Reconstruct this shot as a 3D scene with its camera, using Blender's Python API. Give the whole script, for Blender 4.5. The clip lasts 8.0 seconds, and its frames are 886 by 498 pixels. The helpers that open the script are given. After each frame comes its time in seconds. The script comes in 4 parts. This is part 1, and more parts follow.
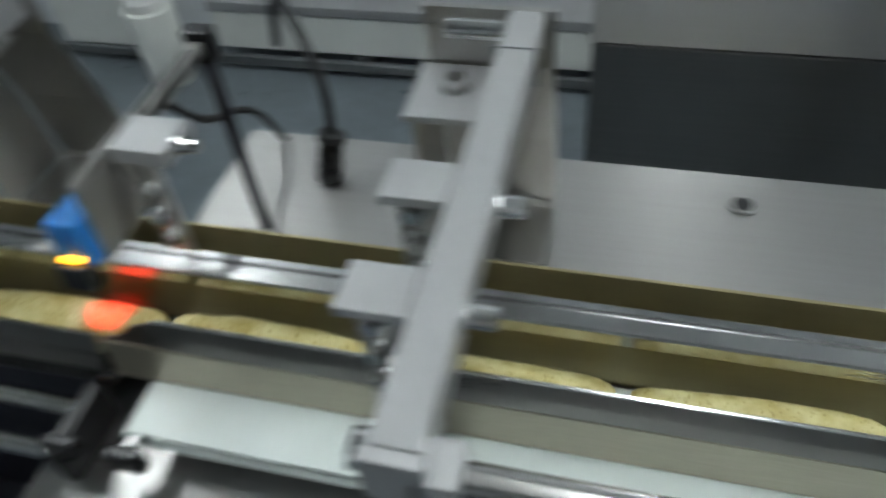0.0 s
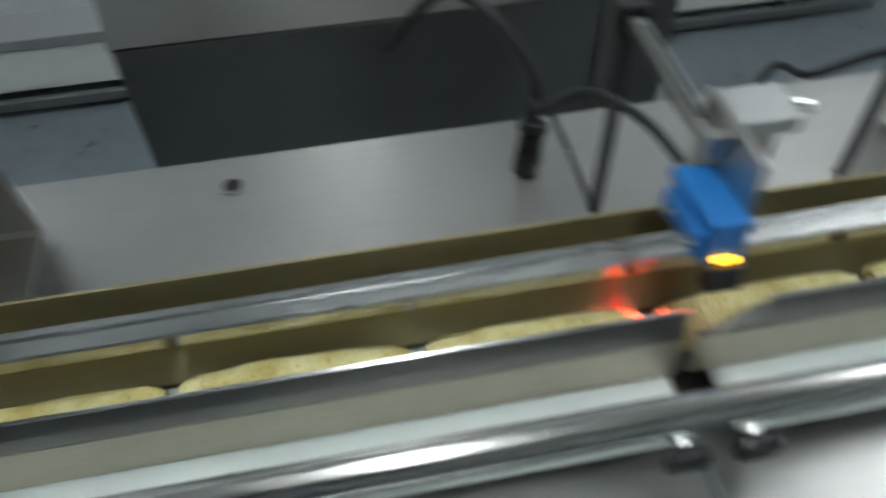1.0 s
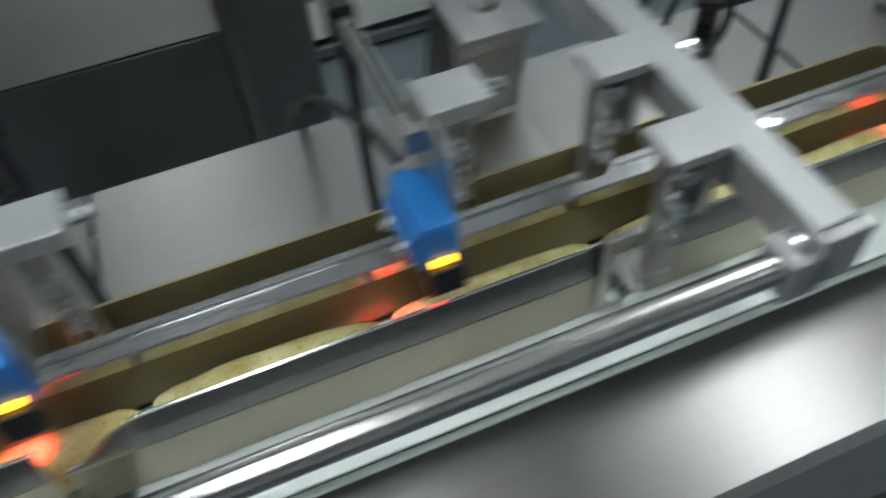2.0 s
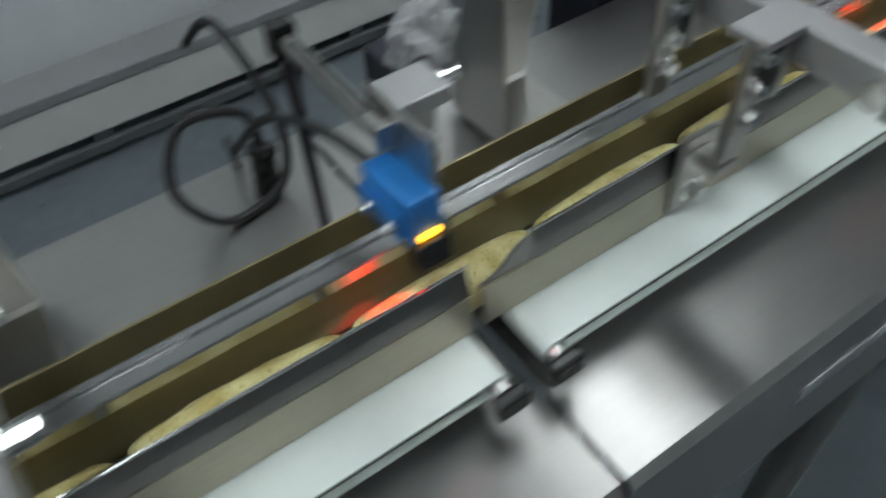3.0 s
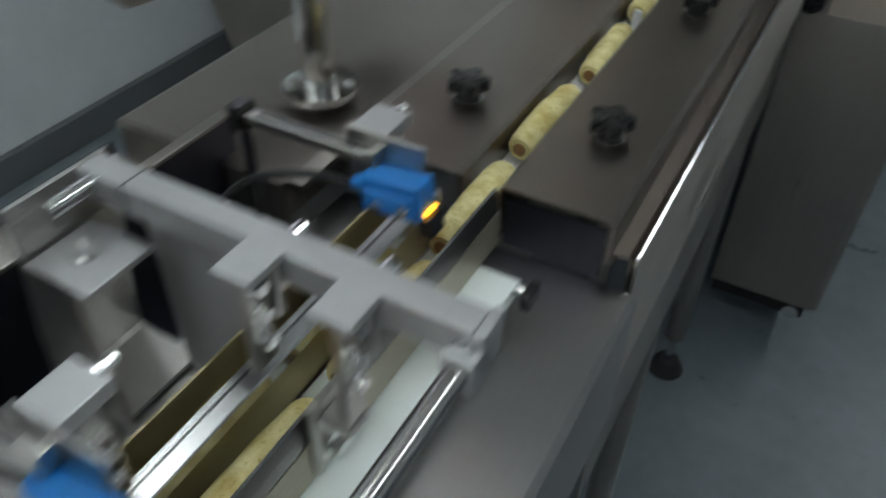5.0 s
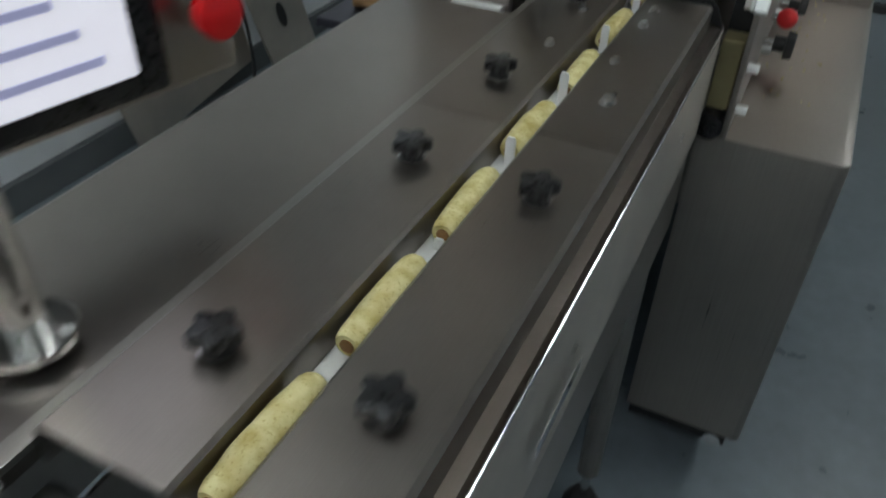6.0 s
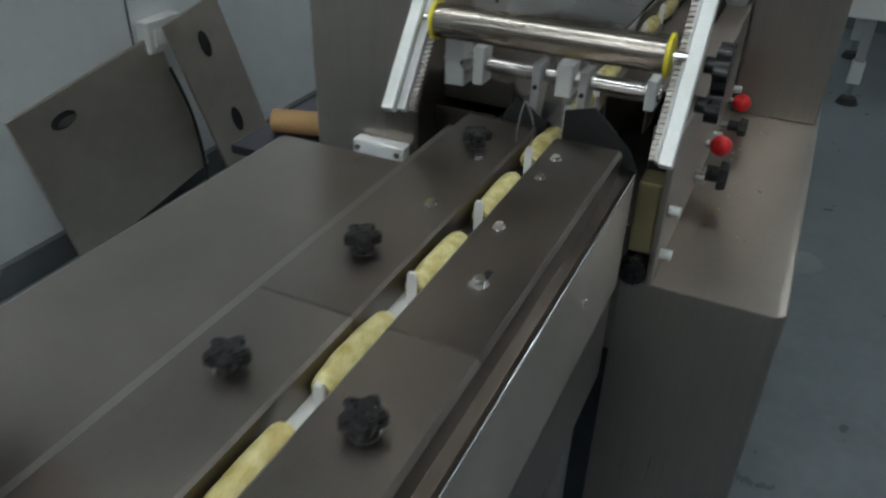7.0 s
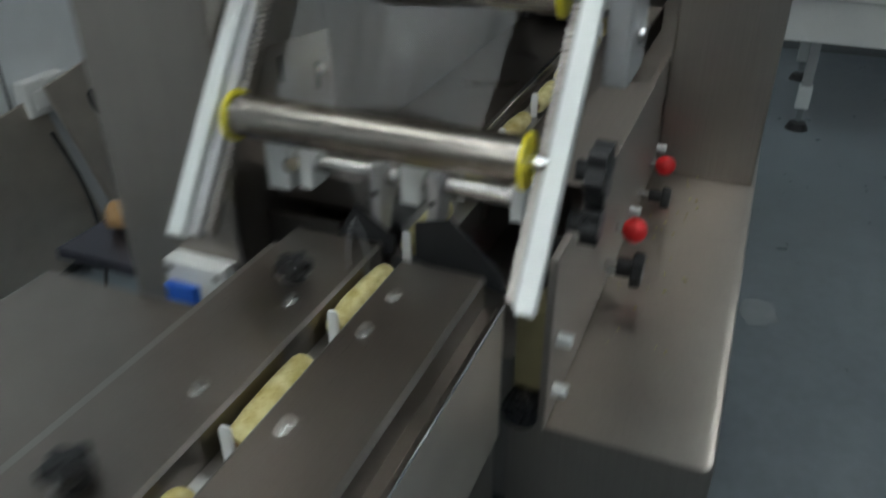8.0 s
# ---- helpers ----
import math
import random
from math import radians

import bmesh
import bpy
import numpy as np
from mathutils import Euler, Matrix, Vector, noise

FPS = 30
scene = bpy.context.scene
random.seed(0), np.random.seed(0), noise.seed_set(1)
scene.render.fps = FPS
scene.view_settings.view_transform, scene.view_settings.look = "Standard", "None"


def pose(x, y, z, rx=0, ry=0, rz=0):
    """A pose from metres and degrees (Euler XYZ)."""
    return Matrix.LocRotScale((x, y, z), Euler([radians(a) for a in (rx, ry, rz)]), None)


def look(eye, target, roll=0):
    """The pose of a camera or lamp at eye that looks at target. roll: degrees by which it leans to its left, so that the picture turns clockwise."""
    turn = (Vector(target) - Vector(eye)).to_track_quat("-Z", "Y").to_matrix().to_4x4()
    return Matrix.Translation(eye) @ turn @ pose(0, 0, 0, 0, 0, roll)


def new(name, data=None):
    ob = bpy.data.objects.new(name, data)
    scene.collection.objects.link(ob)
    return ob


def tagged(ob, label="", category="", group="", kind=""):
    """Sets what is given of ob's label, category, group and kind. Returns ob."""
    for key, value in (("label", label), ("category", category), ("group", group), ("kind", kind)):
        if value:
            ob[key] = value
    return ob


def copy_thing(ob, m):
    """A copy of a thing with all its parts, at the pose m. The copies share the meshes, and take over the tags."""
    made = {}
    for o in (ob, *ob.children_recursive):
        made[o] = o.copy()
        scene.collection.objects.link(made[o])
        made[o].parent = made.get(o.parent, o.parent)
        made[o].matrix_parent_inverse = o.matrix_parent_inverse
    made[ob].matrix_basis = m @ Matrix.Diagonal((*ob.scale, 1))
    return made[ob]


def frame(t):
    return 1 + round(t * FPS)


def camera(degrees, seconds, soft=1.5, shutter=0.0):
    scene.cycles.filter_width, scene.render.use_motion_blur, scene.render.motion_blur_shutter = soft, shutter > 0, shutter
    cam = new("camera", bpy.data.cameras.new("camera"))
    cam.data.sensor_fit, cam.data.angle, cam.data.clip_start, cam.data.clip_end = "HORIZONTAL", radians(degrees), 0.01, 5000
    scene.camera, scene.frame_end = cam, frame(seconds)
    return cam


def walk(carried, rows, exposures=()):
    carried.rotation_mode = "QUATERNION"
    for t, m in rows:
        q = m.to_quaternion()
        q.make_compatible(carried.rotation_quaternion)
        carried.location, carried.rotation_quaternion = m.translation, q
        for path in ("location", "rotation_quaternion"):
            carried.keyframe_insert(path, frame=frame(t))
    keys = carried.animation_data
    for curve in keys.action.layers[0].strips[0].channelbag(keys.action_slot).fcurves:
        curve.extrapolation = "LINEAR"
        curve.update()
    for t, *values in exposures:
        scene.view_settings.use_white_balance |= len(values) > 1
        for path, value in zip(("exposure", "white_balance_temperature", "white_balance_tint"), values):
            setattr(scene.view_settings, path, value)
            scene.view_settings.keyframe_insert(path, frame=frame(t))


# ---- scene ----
cam = camera(60.0, 8.0, soft=2.0, shutter=0.75)
walk(cam, [
    (0.0, pose(-0.0688, -0.1733, 1.1933, 42.71, 4.57, 13.62)),
    (0.5, pose(-0.0182, -0.1591, 1.1866, 42.15, 0.21, 0.97)),
    (1.0, pose(0.0683, -0.1769, 1.1968, 40.63, 0.78, -10.63)),
    (1.2, pose(0.1163, -0.1831, 1.1904, 39.86, 1.99, -13.96)),
    (2.3, pose(0.3643, -0.1855, 1.1935, 40.01, 2.36, -25.81)),
    (2.5, pose(0.4020, -0.1815, 1.1878, 40.62, 1.20, -28.93)),
    (3.0, pose(0.5200, -0.1908, 1.1935, 41.76, 2.82, -34.77)),
    (3.5, pose(0.5790, -0.1839, 1.1989, 44.85, 1.03, -41.72)),
    (4.0, pose(0.6795, -0.2041, 1.2222, 44.48, 0.95, -48.81)),
    (4.5, pose(0.7995, -0.1945, 1.2271, 46.43, -0.49, -55.32)),
    (5.0, pose(0.9222, -0.1699, 1.2299, 48.56, -0.56, -60.72)),
    (5.2, pose(0.9573, -0.1717, 1.2352, 48.95, -0.86, -62.84)),
    (6.3, pose(1.2253, -0.2065, 1.2701, 53.87, -1.56, -63.48)),
    (6.5, pose(1.2612, -0.2192, 1.2802, 55.22, -1.53, -63.57)),
    (7.0, pose(1.3345, -0.2401, 1.2898, 57.82, -1.22, -64.32)),
    (7.5, pose(1.4310, -0.2470, 1.2862, 57.78, -0.49, -66.28)),
    (8.0, pose(1.6127, -0.2679, 1.2830, 59.58, 0.14, -67.54)),
], exposures=((0.0, 0.12), (1.2, 0.08), (3.0, -0.12), (5.0, -0.2), (6.5, -0.08), (8.0, -0.05)))

TUBE = 27.0
BEAM = 0.55
# the batten at x 4.8 and the pair at y -1.3 are added fill
LIGHTS = ((0.1, 0.15, 90), (0.14, -0.85, 90), (1.60, 0.60, 90), (2.4, -1.3, 0), (-1.4, 0.75, 90), (4.8, 0.95, 0), (4.2, -1.3, 0))

# ---------------------------------------------------------------- light
world = bpy.data.worlds.new("room_air")
scene.world = world
world.use_nodes = True
world.node_tree.nodes["Background"].inputs[0].default_value = (0.72, 0.82, 0.9, 1)
world.node_tree.nodes["Background"].inputs[1].default_value = 0.12


# ---------------------------------------------------------------- materials
def material(name, colour, metal=0.0, rough=0.5, vary=0.12, grain=(40, 40, 40), fine=0.0, bump=0.0, stain=0.0,
             glow=None, glow_strength=0.0, rough_vary=0.1, clear=0.0, spec=None, brushed=0.0):
    """A surface with broad stains and a fine grain, in the object's own metres."""
    m = bpy.data.materials.new(name)
    m.use_nodes = True
    nt = m.node_tree
    bs = nt.nodes["Principled BSDF"]
    bs.inputs["Metallic"].default_value = metal
    bs.inputs["Coat Weight"].default_value = clear
    if spec is not None:
        bs.inputs["Specular IOR Level"].default_value = spec
    if brushed:
        # brush lines run along x, so lamps smear across them
        bs.inputs["Anisotropic"].default_value = brushed
        tg = nt.nodes.new("ShaderNodeCombineXYZ")
        tg.inputs[1].default_value = tg.inputs[2].default_value = 1.0
        nt.links.new(tg.outputs[0], bs.inputs["Tangent"])
    tc = nt.nodes.new("ShaderNodeTexCoord")
    mp = nt.nodes.new("ShaderNodeMapping")
    mp.inputs["Scale"].default_value = grain
    nt.links.new(tc.outputs["Object"], mp.inputs["Vector"])
    n1 = nt.nodes.new("ShaderNodeTexNoise")
    n1.inputs["Scale"].default_value = 1.0
    n1.inputs["Detail"].default_value = 4
    nt.links.new(mp.outputs[0], n1.inputs["Vector"])
    n2 = nt.nodes.new("ShaderNodeTexNoise")
    n2.inputs["Scale"].default_value = 7.0
    n2.inputs["Detail"].default_value = 5
    nt.links.new(tc.outputs["Object"], n2.inputs["Vector"])
    add = nt.nodes.new("ShaderNodeMath")
    add.operation = "MULTIPLY_ADD"
    add.inputs[1].default_value = fine
    nt.links.new(n1.outputs["Fac"], add.inputs[0])
    sc = nt.nodes.new("ShaderNodeMath")
    sc.operation = "MULTIPLY"
    sc.inputs[1].default_value = 1.0 - fine
    nt.links.new(n2.outputs["Fac"], sc.inputs[0])
    nt.links.new(sc.outputs[0], add.inputs[2])
    ramp = nt.nodes.new("ShaderNodeMapRange")
    ramp.inputs["From Min"].default_value = 0.3
    ramp.inputs["From Max"].default_value = 0.7
    ramp.inputs["To Min"].default_value = 1 - vary
    ramp.inputs["To Max"].default_value = 1 + vary
    nt.links.new(add.outputs[0], ramp.inputs["Value"])
    mix = nt.nodes.new("ShaderNodeVectorMath")
    mix.operation = "SCALE"
    mix.inputs[0].default_value = colour
    nt.links.new(ramp.outputs[0], mix.inputs["Scale"])
    nt.links.new(mix.outputs[0], bs.inputs["Base Color"])
    rr = nt.nodes.new("ShaderNodeMapRange")
    rr.inputs["From Min"].default_value = 0.3
    rr.inputs["From Max"].default_value = 0.7
    rr.inputs["To Min"].default_value = max(0.02, rough - rough_vary)
    rr.inputs["To Max"].default_value = min(1.0, rough + rough_vary)
    nt.links.new(add.outputs[0], rr.inputs["Value"])
    nt.links.new(rr.outputs[0], bs.inputs["Roughness"])
    if bump:
        bp = nt.nodes.new("ShaderNodeBump")
        bp.inputs["Strength"].default_value = bump
        bp.inputs["Distance"].default_value = 0.002
        nt.links.new(n1.outputs["Fac"], bp.inputs["Height"])
        nt.links.new(bp.outputs[0], bs.inputs["Normal"])
    if glow:
        bs.inputs["Emission Color"].default_value = (*glow, 1)
        bs.inputs["Emission Strength"].default_value = glow_strength
    return m


M = dict(
    steel=material("brushed_steel", (0.36, 0.352, 0.345), 1, 0.345, 0.05, (10, 260, 260), 0.4, rough_vary=0.012, brushed=0.6),
    steel_y=material("brushed_steel_across", (0.46, 0.45, 0.43), 1, 0.33, 0.06, (500, 30, 500), 0.4, 0.02),
    cover=material("worn_steel_cover", (0.262, 0.233, 0.212), 1, 0.32, 0.12, (60, 1500, 1500), 0.3, 0.014, rough_vary=0.065),
    guide=material("guide_steel", (0.25, 0.24, 0.235), 1, 0.30, 0.05, (90, 1500, 1500), 0.2, 0.01, rough_vary=0.04),
    rail=material("grooved_rail_steel", (0.50, 0.50, 0.50), 1, 0.24, 0.10, (6, 60, 60), 0.5),
    shaft=material("drawn_shaft_steel", (0.50, 0.485, 0.47), 1, 0.20, 0.08, (8, 90, 90), 0.5),
    # paler tan for the guide foot, painting in the reflected belt
    guide_foot=material("belt_reflection_steel", (0.43, 0.395, 0.315), 0.75, 0.40, 0.14, (60, 1500, 900), 0.4, 0.02, rough_vary=0.06),
    side_steel=material("dull_side_steel", (0.36, 0.325, 0.295), 1, 0.52, 0.14, (8, 300, 300), 0.5, 0.03),
    # same housing steel twice: darkened for the dark reflection low down, paler for the hood
    dark_reflection=material("housing_dark_reflection", (0.23, 0.23, 0.23), 1, 0.36, 0.1, (6, 200, 200), 0.3, brushed=0.6, rough_vary=0.012),
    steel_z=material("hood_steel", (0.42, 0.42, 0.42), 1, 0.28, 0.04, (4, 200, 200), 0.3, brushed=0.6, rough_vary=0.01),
    dark_sheet=material("dark_sheet_steel", (0.08, 0.078, 0.097), 1, 0.42, 0.15, (300, 300, 10), 0.5, 0.05),
    roller=material("ground_roller_steel", (0.29, 0.265, 0.235), 1, 0.26, 0.06, (300, 20, 300), 0.5, 0.03, rough_vary=0.06),
    sheet=material("dull_sheet_steel", (0.34, 0.315, 0.29), 1, 0.4, 0.14, (300, 300, 10), 0.5, 0.05),
    cabinet=material("cabinet_steel", (0.36, 0.325, 0.295), 1, 0.36, 0.1, (300, 300, 6), 0.55, 0.04),
    bright=material("bright_steel", (0.72, 0.72, 0.71), 1, 0.14, 0.05, (60, 60, 60), 0.5),
    chrome=material("polished_steel", (0.78, 0.77, 0.74), 1, 0.07, 0.04, (60, 60, 60), 0.5, rough_vary=0.03),
    # olive puts the yellow reflection of the rolls into the guide plates' colour
    olive=material("olive_reflection_steel", (0.36, 0.31, 0.165), 0.55, 0.38, 0.14, (20, 20, 120), 0.4, 0.03),
    alu=material("satin_aluminium", (0.44, 0.44, 0.445), 0.55, 0.42, 0.05, (200, 200, 200), 0.5, 0.03),
    alu_white=material("bead_blasted_aluminium", (0.72, 0.74, 0.73), 0.35, 0.45, 0.04, (200, 200, 200), 0.5, 0.03),
    belt=material("white_belt", (0.82, 0.89, 0.86), 0, 0.45, 0.04, (60, 60, 60), 0.4, 0.05),
    white=material("white_plastic", (0.76, 0.76, 0.74), 0, 0.4, 0.04, (60, 60, 60), 0.3),
    blue=material("blue_plastic", (0.015, 0.17, 0.50), 0, 0.42, 0.1, (120, 120, 120), 0.5, 0.05),
    blue_socket=material("blue_socket_plastic", (0.02, 0.12, 0.55), 0, 0.35, 0.08),
    black=material("black_plastic", (0.009, 0.009, 0.010), 0, 0.3, 0.2, (150, 150, 150), 0.5, 0.08),
    rubber=material("black_rubber", (0.014, 0.014, 0.015), 0, 0.65, 0.2, (150, 150, 150), 0.5, 0.1),
    # flat black that stands in for shade inside holes and slots
    void=material("shade_black", (0.012, 0.012, 0.013), 0, 0.8, 0.2),
    red=material("red_plastic", (0.72, 0.012, 0.015), 0, 0.33, 0.05, clear=0.2),
    yellow=material("yellow_collar", (0.72, 0.62, 0.03), 0, 0.45, 0.08),
    wood=material("rough_wood", (0.36, 0.21, 0.09), 0, 0.7, 0.25, (30, 300, 300), 0.5, 0.3),
    panel_steel=material("leaning_panel_steel", (0.6, 0.55, 0.49), 1, 0.5, 0.12, (20, 20, 20), 0.4, 0.02),
    bag=material("grey_white_bag", (0.36, 0.36, 0.37), 0, 0.5, 0.25, (25, 25, 25), 0.5, 0.3),
    floor=material("grey_blue_floor", (0.145, 0.17, 0.19), 0, 0.36, 0.16, (30, 30, 30), 0.4, 0.04, rough_vary=0.12),
    wall=material("grey_white_wall", (0.76, 0.79, 0.81), 0, 0.5, 0.04, (20, 20, 20), 0.4, 0.05),
    plinth=material("white_plinth", (0.80, 0.81, 0.77), 0, 0.45, 0.05, (20, 20, 20), 0.4),
    dark_skirt=material("dark_skirting", (0.12, 0.13, 0.135), 0, 0.5, 0.1),
    ceiling=material("white_ceiling", (0.52, 0.53, 0.53), 0, 0.8, 0.03),
    tube=material("lamp_tube", (0.9, 0.9, 0.9), 0, 0.5, 0.0, glow=(0.90, 0.98, 1.0), glow_strength=TUBE),
    led=material("amber_led", (0.9, 0.45, 0.02), 0, 0.4, 0.0, glow=(1.0, 0.42, 0.02), glow_strength=5.0),
    beam_lens=material("red_lens", (0.6, 0.02, 0.02), 0, 0.3, 0.0, glow=(1.0, 0.03, 0.02), glow_strength=9.0),
    screen=material("lit_screen", (0.6, 0.6, 0.62), 0, 0.2, 0.0, glow=(0.74, 0.74, 0.84), glow_strength=0.8),
    screen_bar=material("screen_text_bar", (0.3, 0.32, 0.5), 0, 0.3, 0.0, glow=(0.35, 0.36, 0.55), glow_strength=0.5),
)


def pastry_material():
    m = bpy.data.materials.new("pastry_crust")
    m.use_nodes = True
    nt = m.node_tree
    bs = nt.nodes["Principled BSDF"]
    tc = nt.nodes.new("ShaderNodeTexCoord")
    oi = nt.nodes.new("ShaderNodeObjectInfo")
    off = nt.nodes.new("ShaderNodeVectorMath")
    off.operation = "ADD"
    nt.links.new(tc.outputs["Object"], off.inputs[0])
    nt.links.new(oi.outputs["Random"], off.inputs[1])
    n1 = nt.nodes.new("ShaderNodeTexNoise")
    n1.inputs["Scale"].default_value = 70
    n1.inputs["Detail"].default_value = 6
    n2 = nt.nodes.new("ShaderNodeTexNoise")
    n2.inputs["Scale"].default_value = 420
    n2.inputs["Detail"].default_value = 3
    for n in (n1, n2):
        nt.links.new(off.outputs[0], n.inputs["Vector"])
    cr = nt.nodes.new("ShaderNodeValToRGB")
    e = cr.color_ramp.elements
    e[0].position, e[0].color = 0.30, (0.42, 0.33, 0.10, 1)
    e[1].position, e[1].color = 0.62, (0.66, 0.60, 0.30, 1)
    nt.links.new(n1.outputs["Fac"], cr.inputs[0])
    sp = nt.nodes.new("ShaderNodeValToRGB")
    e = sp.color_ramp.elements
    e[0].position, e[0].color = 0.30, (0.72, 0.66, 0.5, 1)
    e[1].position, e[1].color = 0.42, (1, 1, 1, 1)
    nt.links.new(n2.outputs["Fac"], sp.inputs[0])
    mx = nt.nodes.new("ShaderNodeVectorMath")
    mx.operation = "MULTIPLY"
    nt.links.new(cr.outputs[0], mx.inputs[0])
    nt.links.new(sp.outputs[0], mx.inputs[1])
    nt.links.new(mx.outputs[0], bs.inputs["Base Color"])
    bs.inputs["Roughness"].default_value = 0.62
    bp = nt.nodes.new("ShaderNodeBump")
    bp.inputs["Strength"].default_value = 0.35
    bp.inputs["Distance"].default_value = 0.002
    nt.links.new(n1.outputs["Fac"], bp.inputs["Height"])
    nt.links.new(bp.outputs[0], bs.inputs["Normal"])
    return m


M["pastry"] = pastry_material()
M["filling"] = material("brown_filling", (0.22, 0.11, 0.035), 0, 0.6, 0.3, (300, 300, 300), 0.5, 0.3)


def film_material():
    m = bpy.data.materials.new("clear_film")
    m.use_nodes = True
    nt = m.node_tree
    bs = nt.nodes["Principled BSDF"]
    bs.inputs["Base Color"].default_value = (0.86, 0.87, 0.87, 1)
    bs.inputs["Roughness"].default_value = 0.12
    tr = nt.nodes.new("ShaderNodeBsdfTransparent")
    mx = nt.nodes.new("ShaderNodeMixShader")
    no = nt.nodes.new("ShaderNodeTexNoise")
    no.inputs["Scale"].default_value = 1.0
    no.inputs["Detail"].default_value = 3
    tc = nt.nodes.new("ShaderNodeTexCoord")
    mp = nt.nodes.new("ShaderNodeMapping")
    mp.inputs["Scale"].default_value = (14, 120, 14)
    nt.links.new(tc.outputs["Object"], mp.inputs["Vector"])
    nt.links.new(mp.outputs[0], no.inputs["Vector"])
    mr = nt.nodes.new("ShaderNodeMapRange")
    mr.inputs["To Min"].default_value = 0.02
    mr.inputs["To Max"].default_value = 0.2
    nt.links.new(no.outputs["Fac"], mr.inputs["Value"])
    nt.links.new(mr.outputs[0], mx.inputs[0])
    nt.links.new(tr.outputs[0], mx.inputs[1])
    nt.links.new(bs.outputs[0], mx.inputs[2])
    nt.links.new(mx.outputs[0], nt.nodes["Material Output"].inputs["Surface"])
    return m


M["film"] = film_material()


# ---------------------------------------------------------------- mesh helpers
def box(bm, x0, x1, y0, y1, z0, z1, bev=0.0, m=None):
    r = bmesh.ops.create_cube(bm, size=1.0)
    vs = r["verts"]
    for v in vs:
        v.co = Vector(((x0 + x1) / 2 + v.co.x * (x1 - x0), (y0 + y1) / 2 + v.co.y * (y1 - y0), (z0 + z1) / 2 + v.co.z * (z1 - z0)))
    if bev:
        es = list({e for v in vs for e in v.link_edges})
        r2 = bmesh.ops.bevel(bm, geom=es, offset=bev, segments=2, affect="EDGES", profile=0.6)
        vs = list({v for f in r2["faces"] for v in f.verts} | {v for v in vs if v.is_valid})
    if m is not None:
        bmesh.ops.transform(bm, matrix=m, verts=[v for v in vs if v.is_valid])
    return bm


def rod(bm, p, q, r, seg=20, r2=None, bev=0.0):
    p, q = Vector(p), Vector(q)
    d = q - p
    rot = d.to_track_quat("Z", "Y").to_matrix().to_4x4()
    mt = Matrix.Translation((p + q) / 2) @ rot
    res = bmesh.ops.create_cone(bm, cap_ends=True, segments=seg, radius1=r, radius2=r if r2 is None else r2, depth=d.length, matrix=mt)
    if bev:
        es = [e for e in {e for v in res["verts"] for e in v.link_edges} if any(len(f.verts) > 4 for f in e.link_faces)]
        bmesh.ops.bevel(bm, geom=es, offset=bev, segments=2, affect="EDGES", profile=0.5)
    return bm


def band(bm, pts, t, y0, y1):
    """A closed belt of thickness t round a ring of (x, z) points."""
    n = len(pts)
    c = Vector((sum(p[0] for p in pts) / n, sum(p[1] for p in pts) / n))
    inner = []
    for i, p in enumerate(pts):
        d = (Vector(pts[(i + 1) % n]) - Vector(pts[i - 1])).normalized()
        q = Vector((d.y, -d.x))
        inner.append(Vector(p) + q * t)
    rings = [[bm.verts.new((p[0], y, p[1])) for p in ring] for y in (y0, y1) for ring in (pts, inner)]
    for a, b in ((rings[0], rings[2]), (rings[1], rings[3]), (rings[0], rings[1]), (rings[2], rings[3])):
        for i in range(n):
            bm.faces.new((a[i], a[(i + 1) % n], b[(i + 1) % n], b[i]))
    bmesh.ops.recalc_face_normals(bm, faces=bm.faces)
    return bm


def ball(bm, c, r, seg=20):
    bmesh.ops.create_uvsphere(bm, u_segments=seg, v_segments=seg // 2, radius=r, matrix=Matrix.Translation(c))
    return bm


def prism(bm, pts, x0, x1, axis="x"):
    """A profile of (u, v) points drawn out along one axis."""
    def put(a, u, v):
        return (a, u, v) if axis == "x" else (u, a, v) if axis == "y" else (u, v, a)
    a = [bm.verts.new(put(x0, *p)) for p in pts]
    b = [bm.verts.new(put(x1, *p)) for p in pts]
    n = len(pts)
    bm.faces.new(a), bm.faces.new(b)
    for i in range(n):
        bm.faces.new((a[i], a[(i + 1) % n], b[(i + 1) % n], b[i]))
    bmesh.ops.recalc_face_normals(bm, faces=bm.faces)
    return bm


def slab(pts, y0, y1, m):
    """A flat outline of (x, z) points between two depths, turned by m."""
    bm = prism(bmesh.new(), pts, y0, y1, "y")
    bmesh.ops.transform(bm, matrix=m, verts=bm.verts)
    return bm


def strip(pts, t):
    """The outline of a bent sheet of thickness t along a line of (u, v) points."""
    up, dn = [], []
    for i, p in enumerate(pts):
        a = Vector(pts[max(i - 1, 0)])
        b = Vector(pts[min(i + 1, len(pts) - 1)])
        d = (b - a).normalized()
        n = Vector((-d.y, d.x)) * t / 2
        up.append(tuple(Vector(p) + n)), dn.append(tuple(Vector(p) - n))
    return up + dn[::-1]


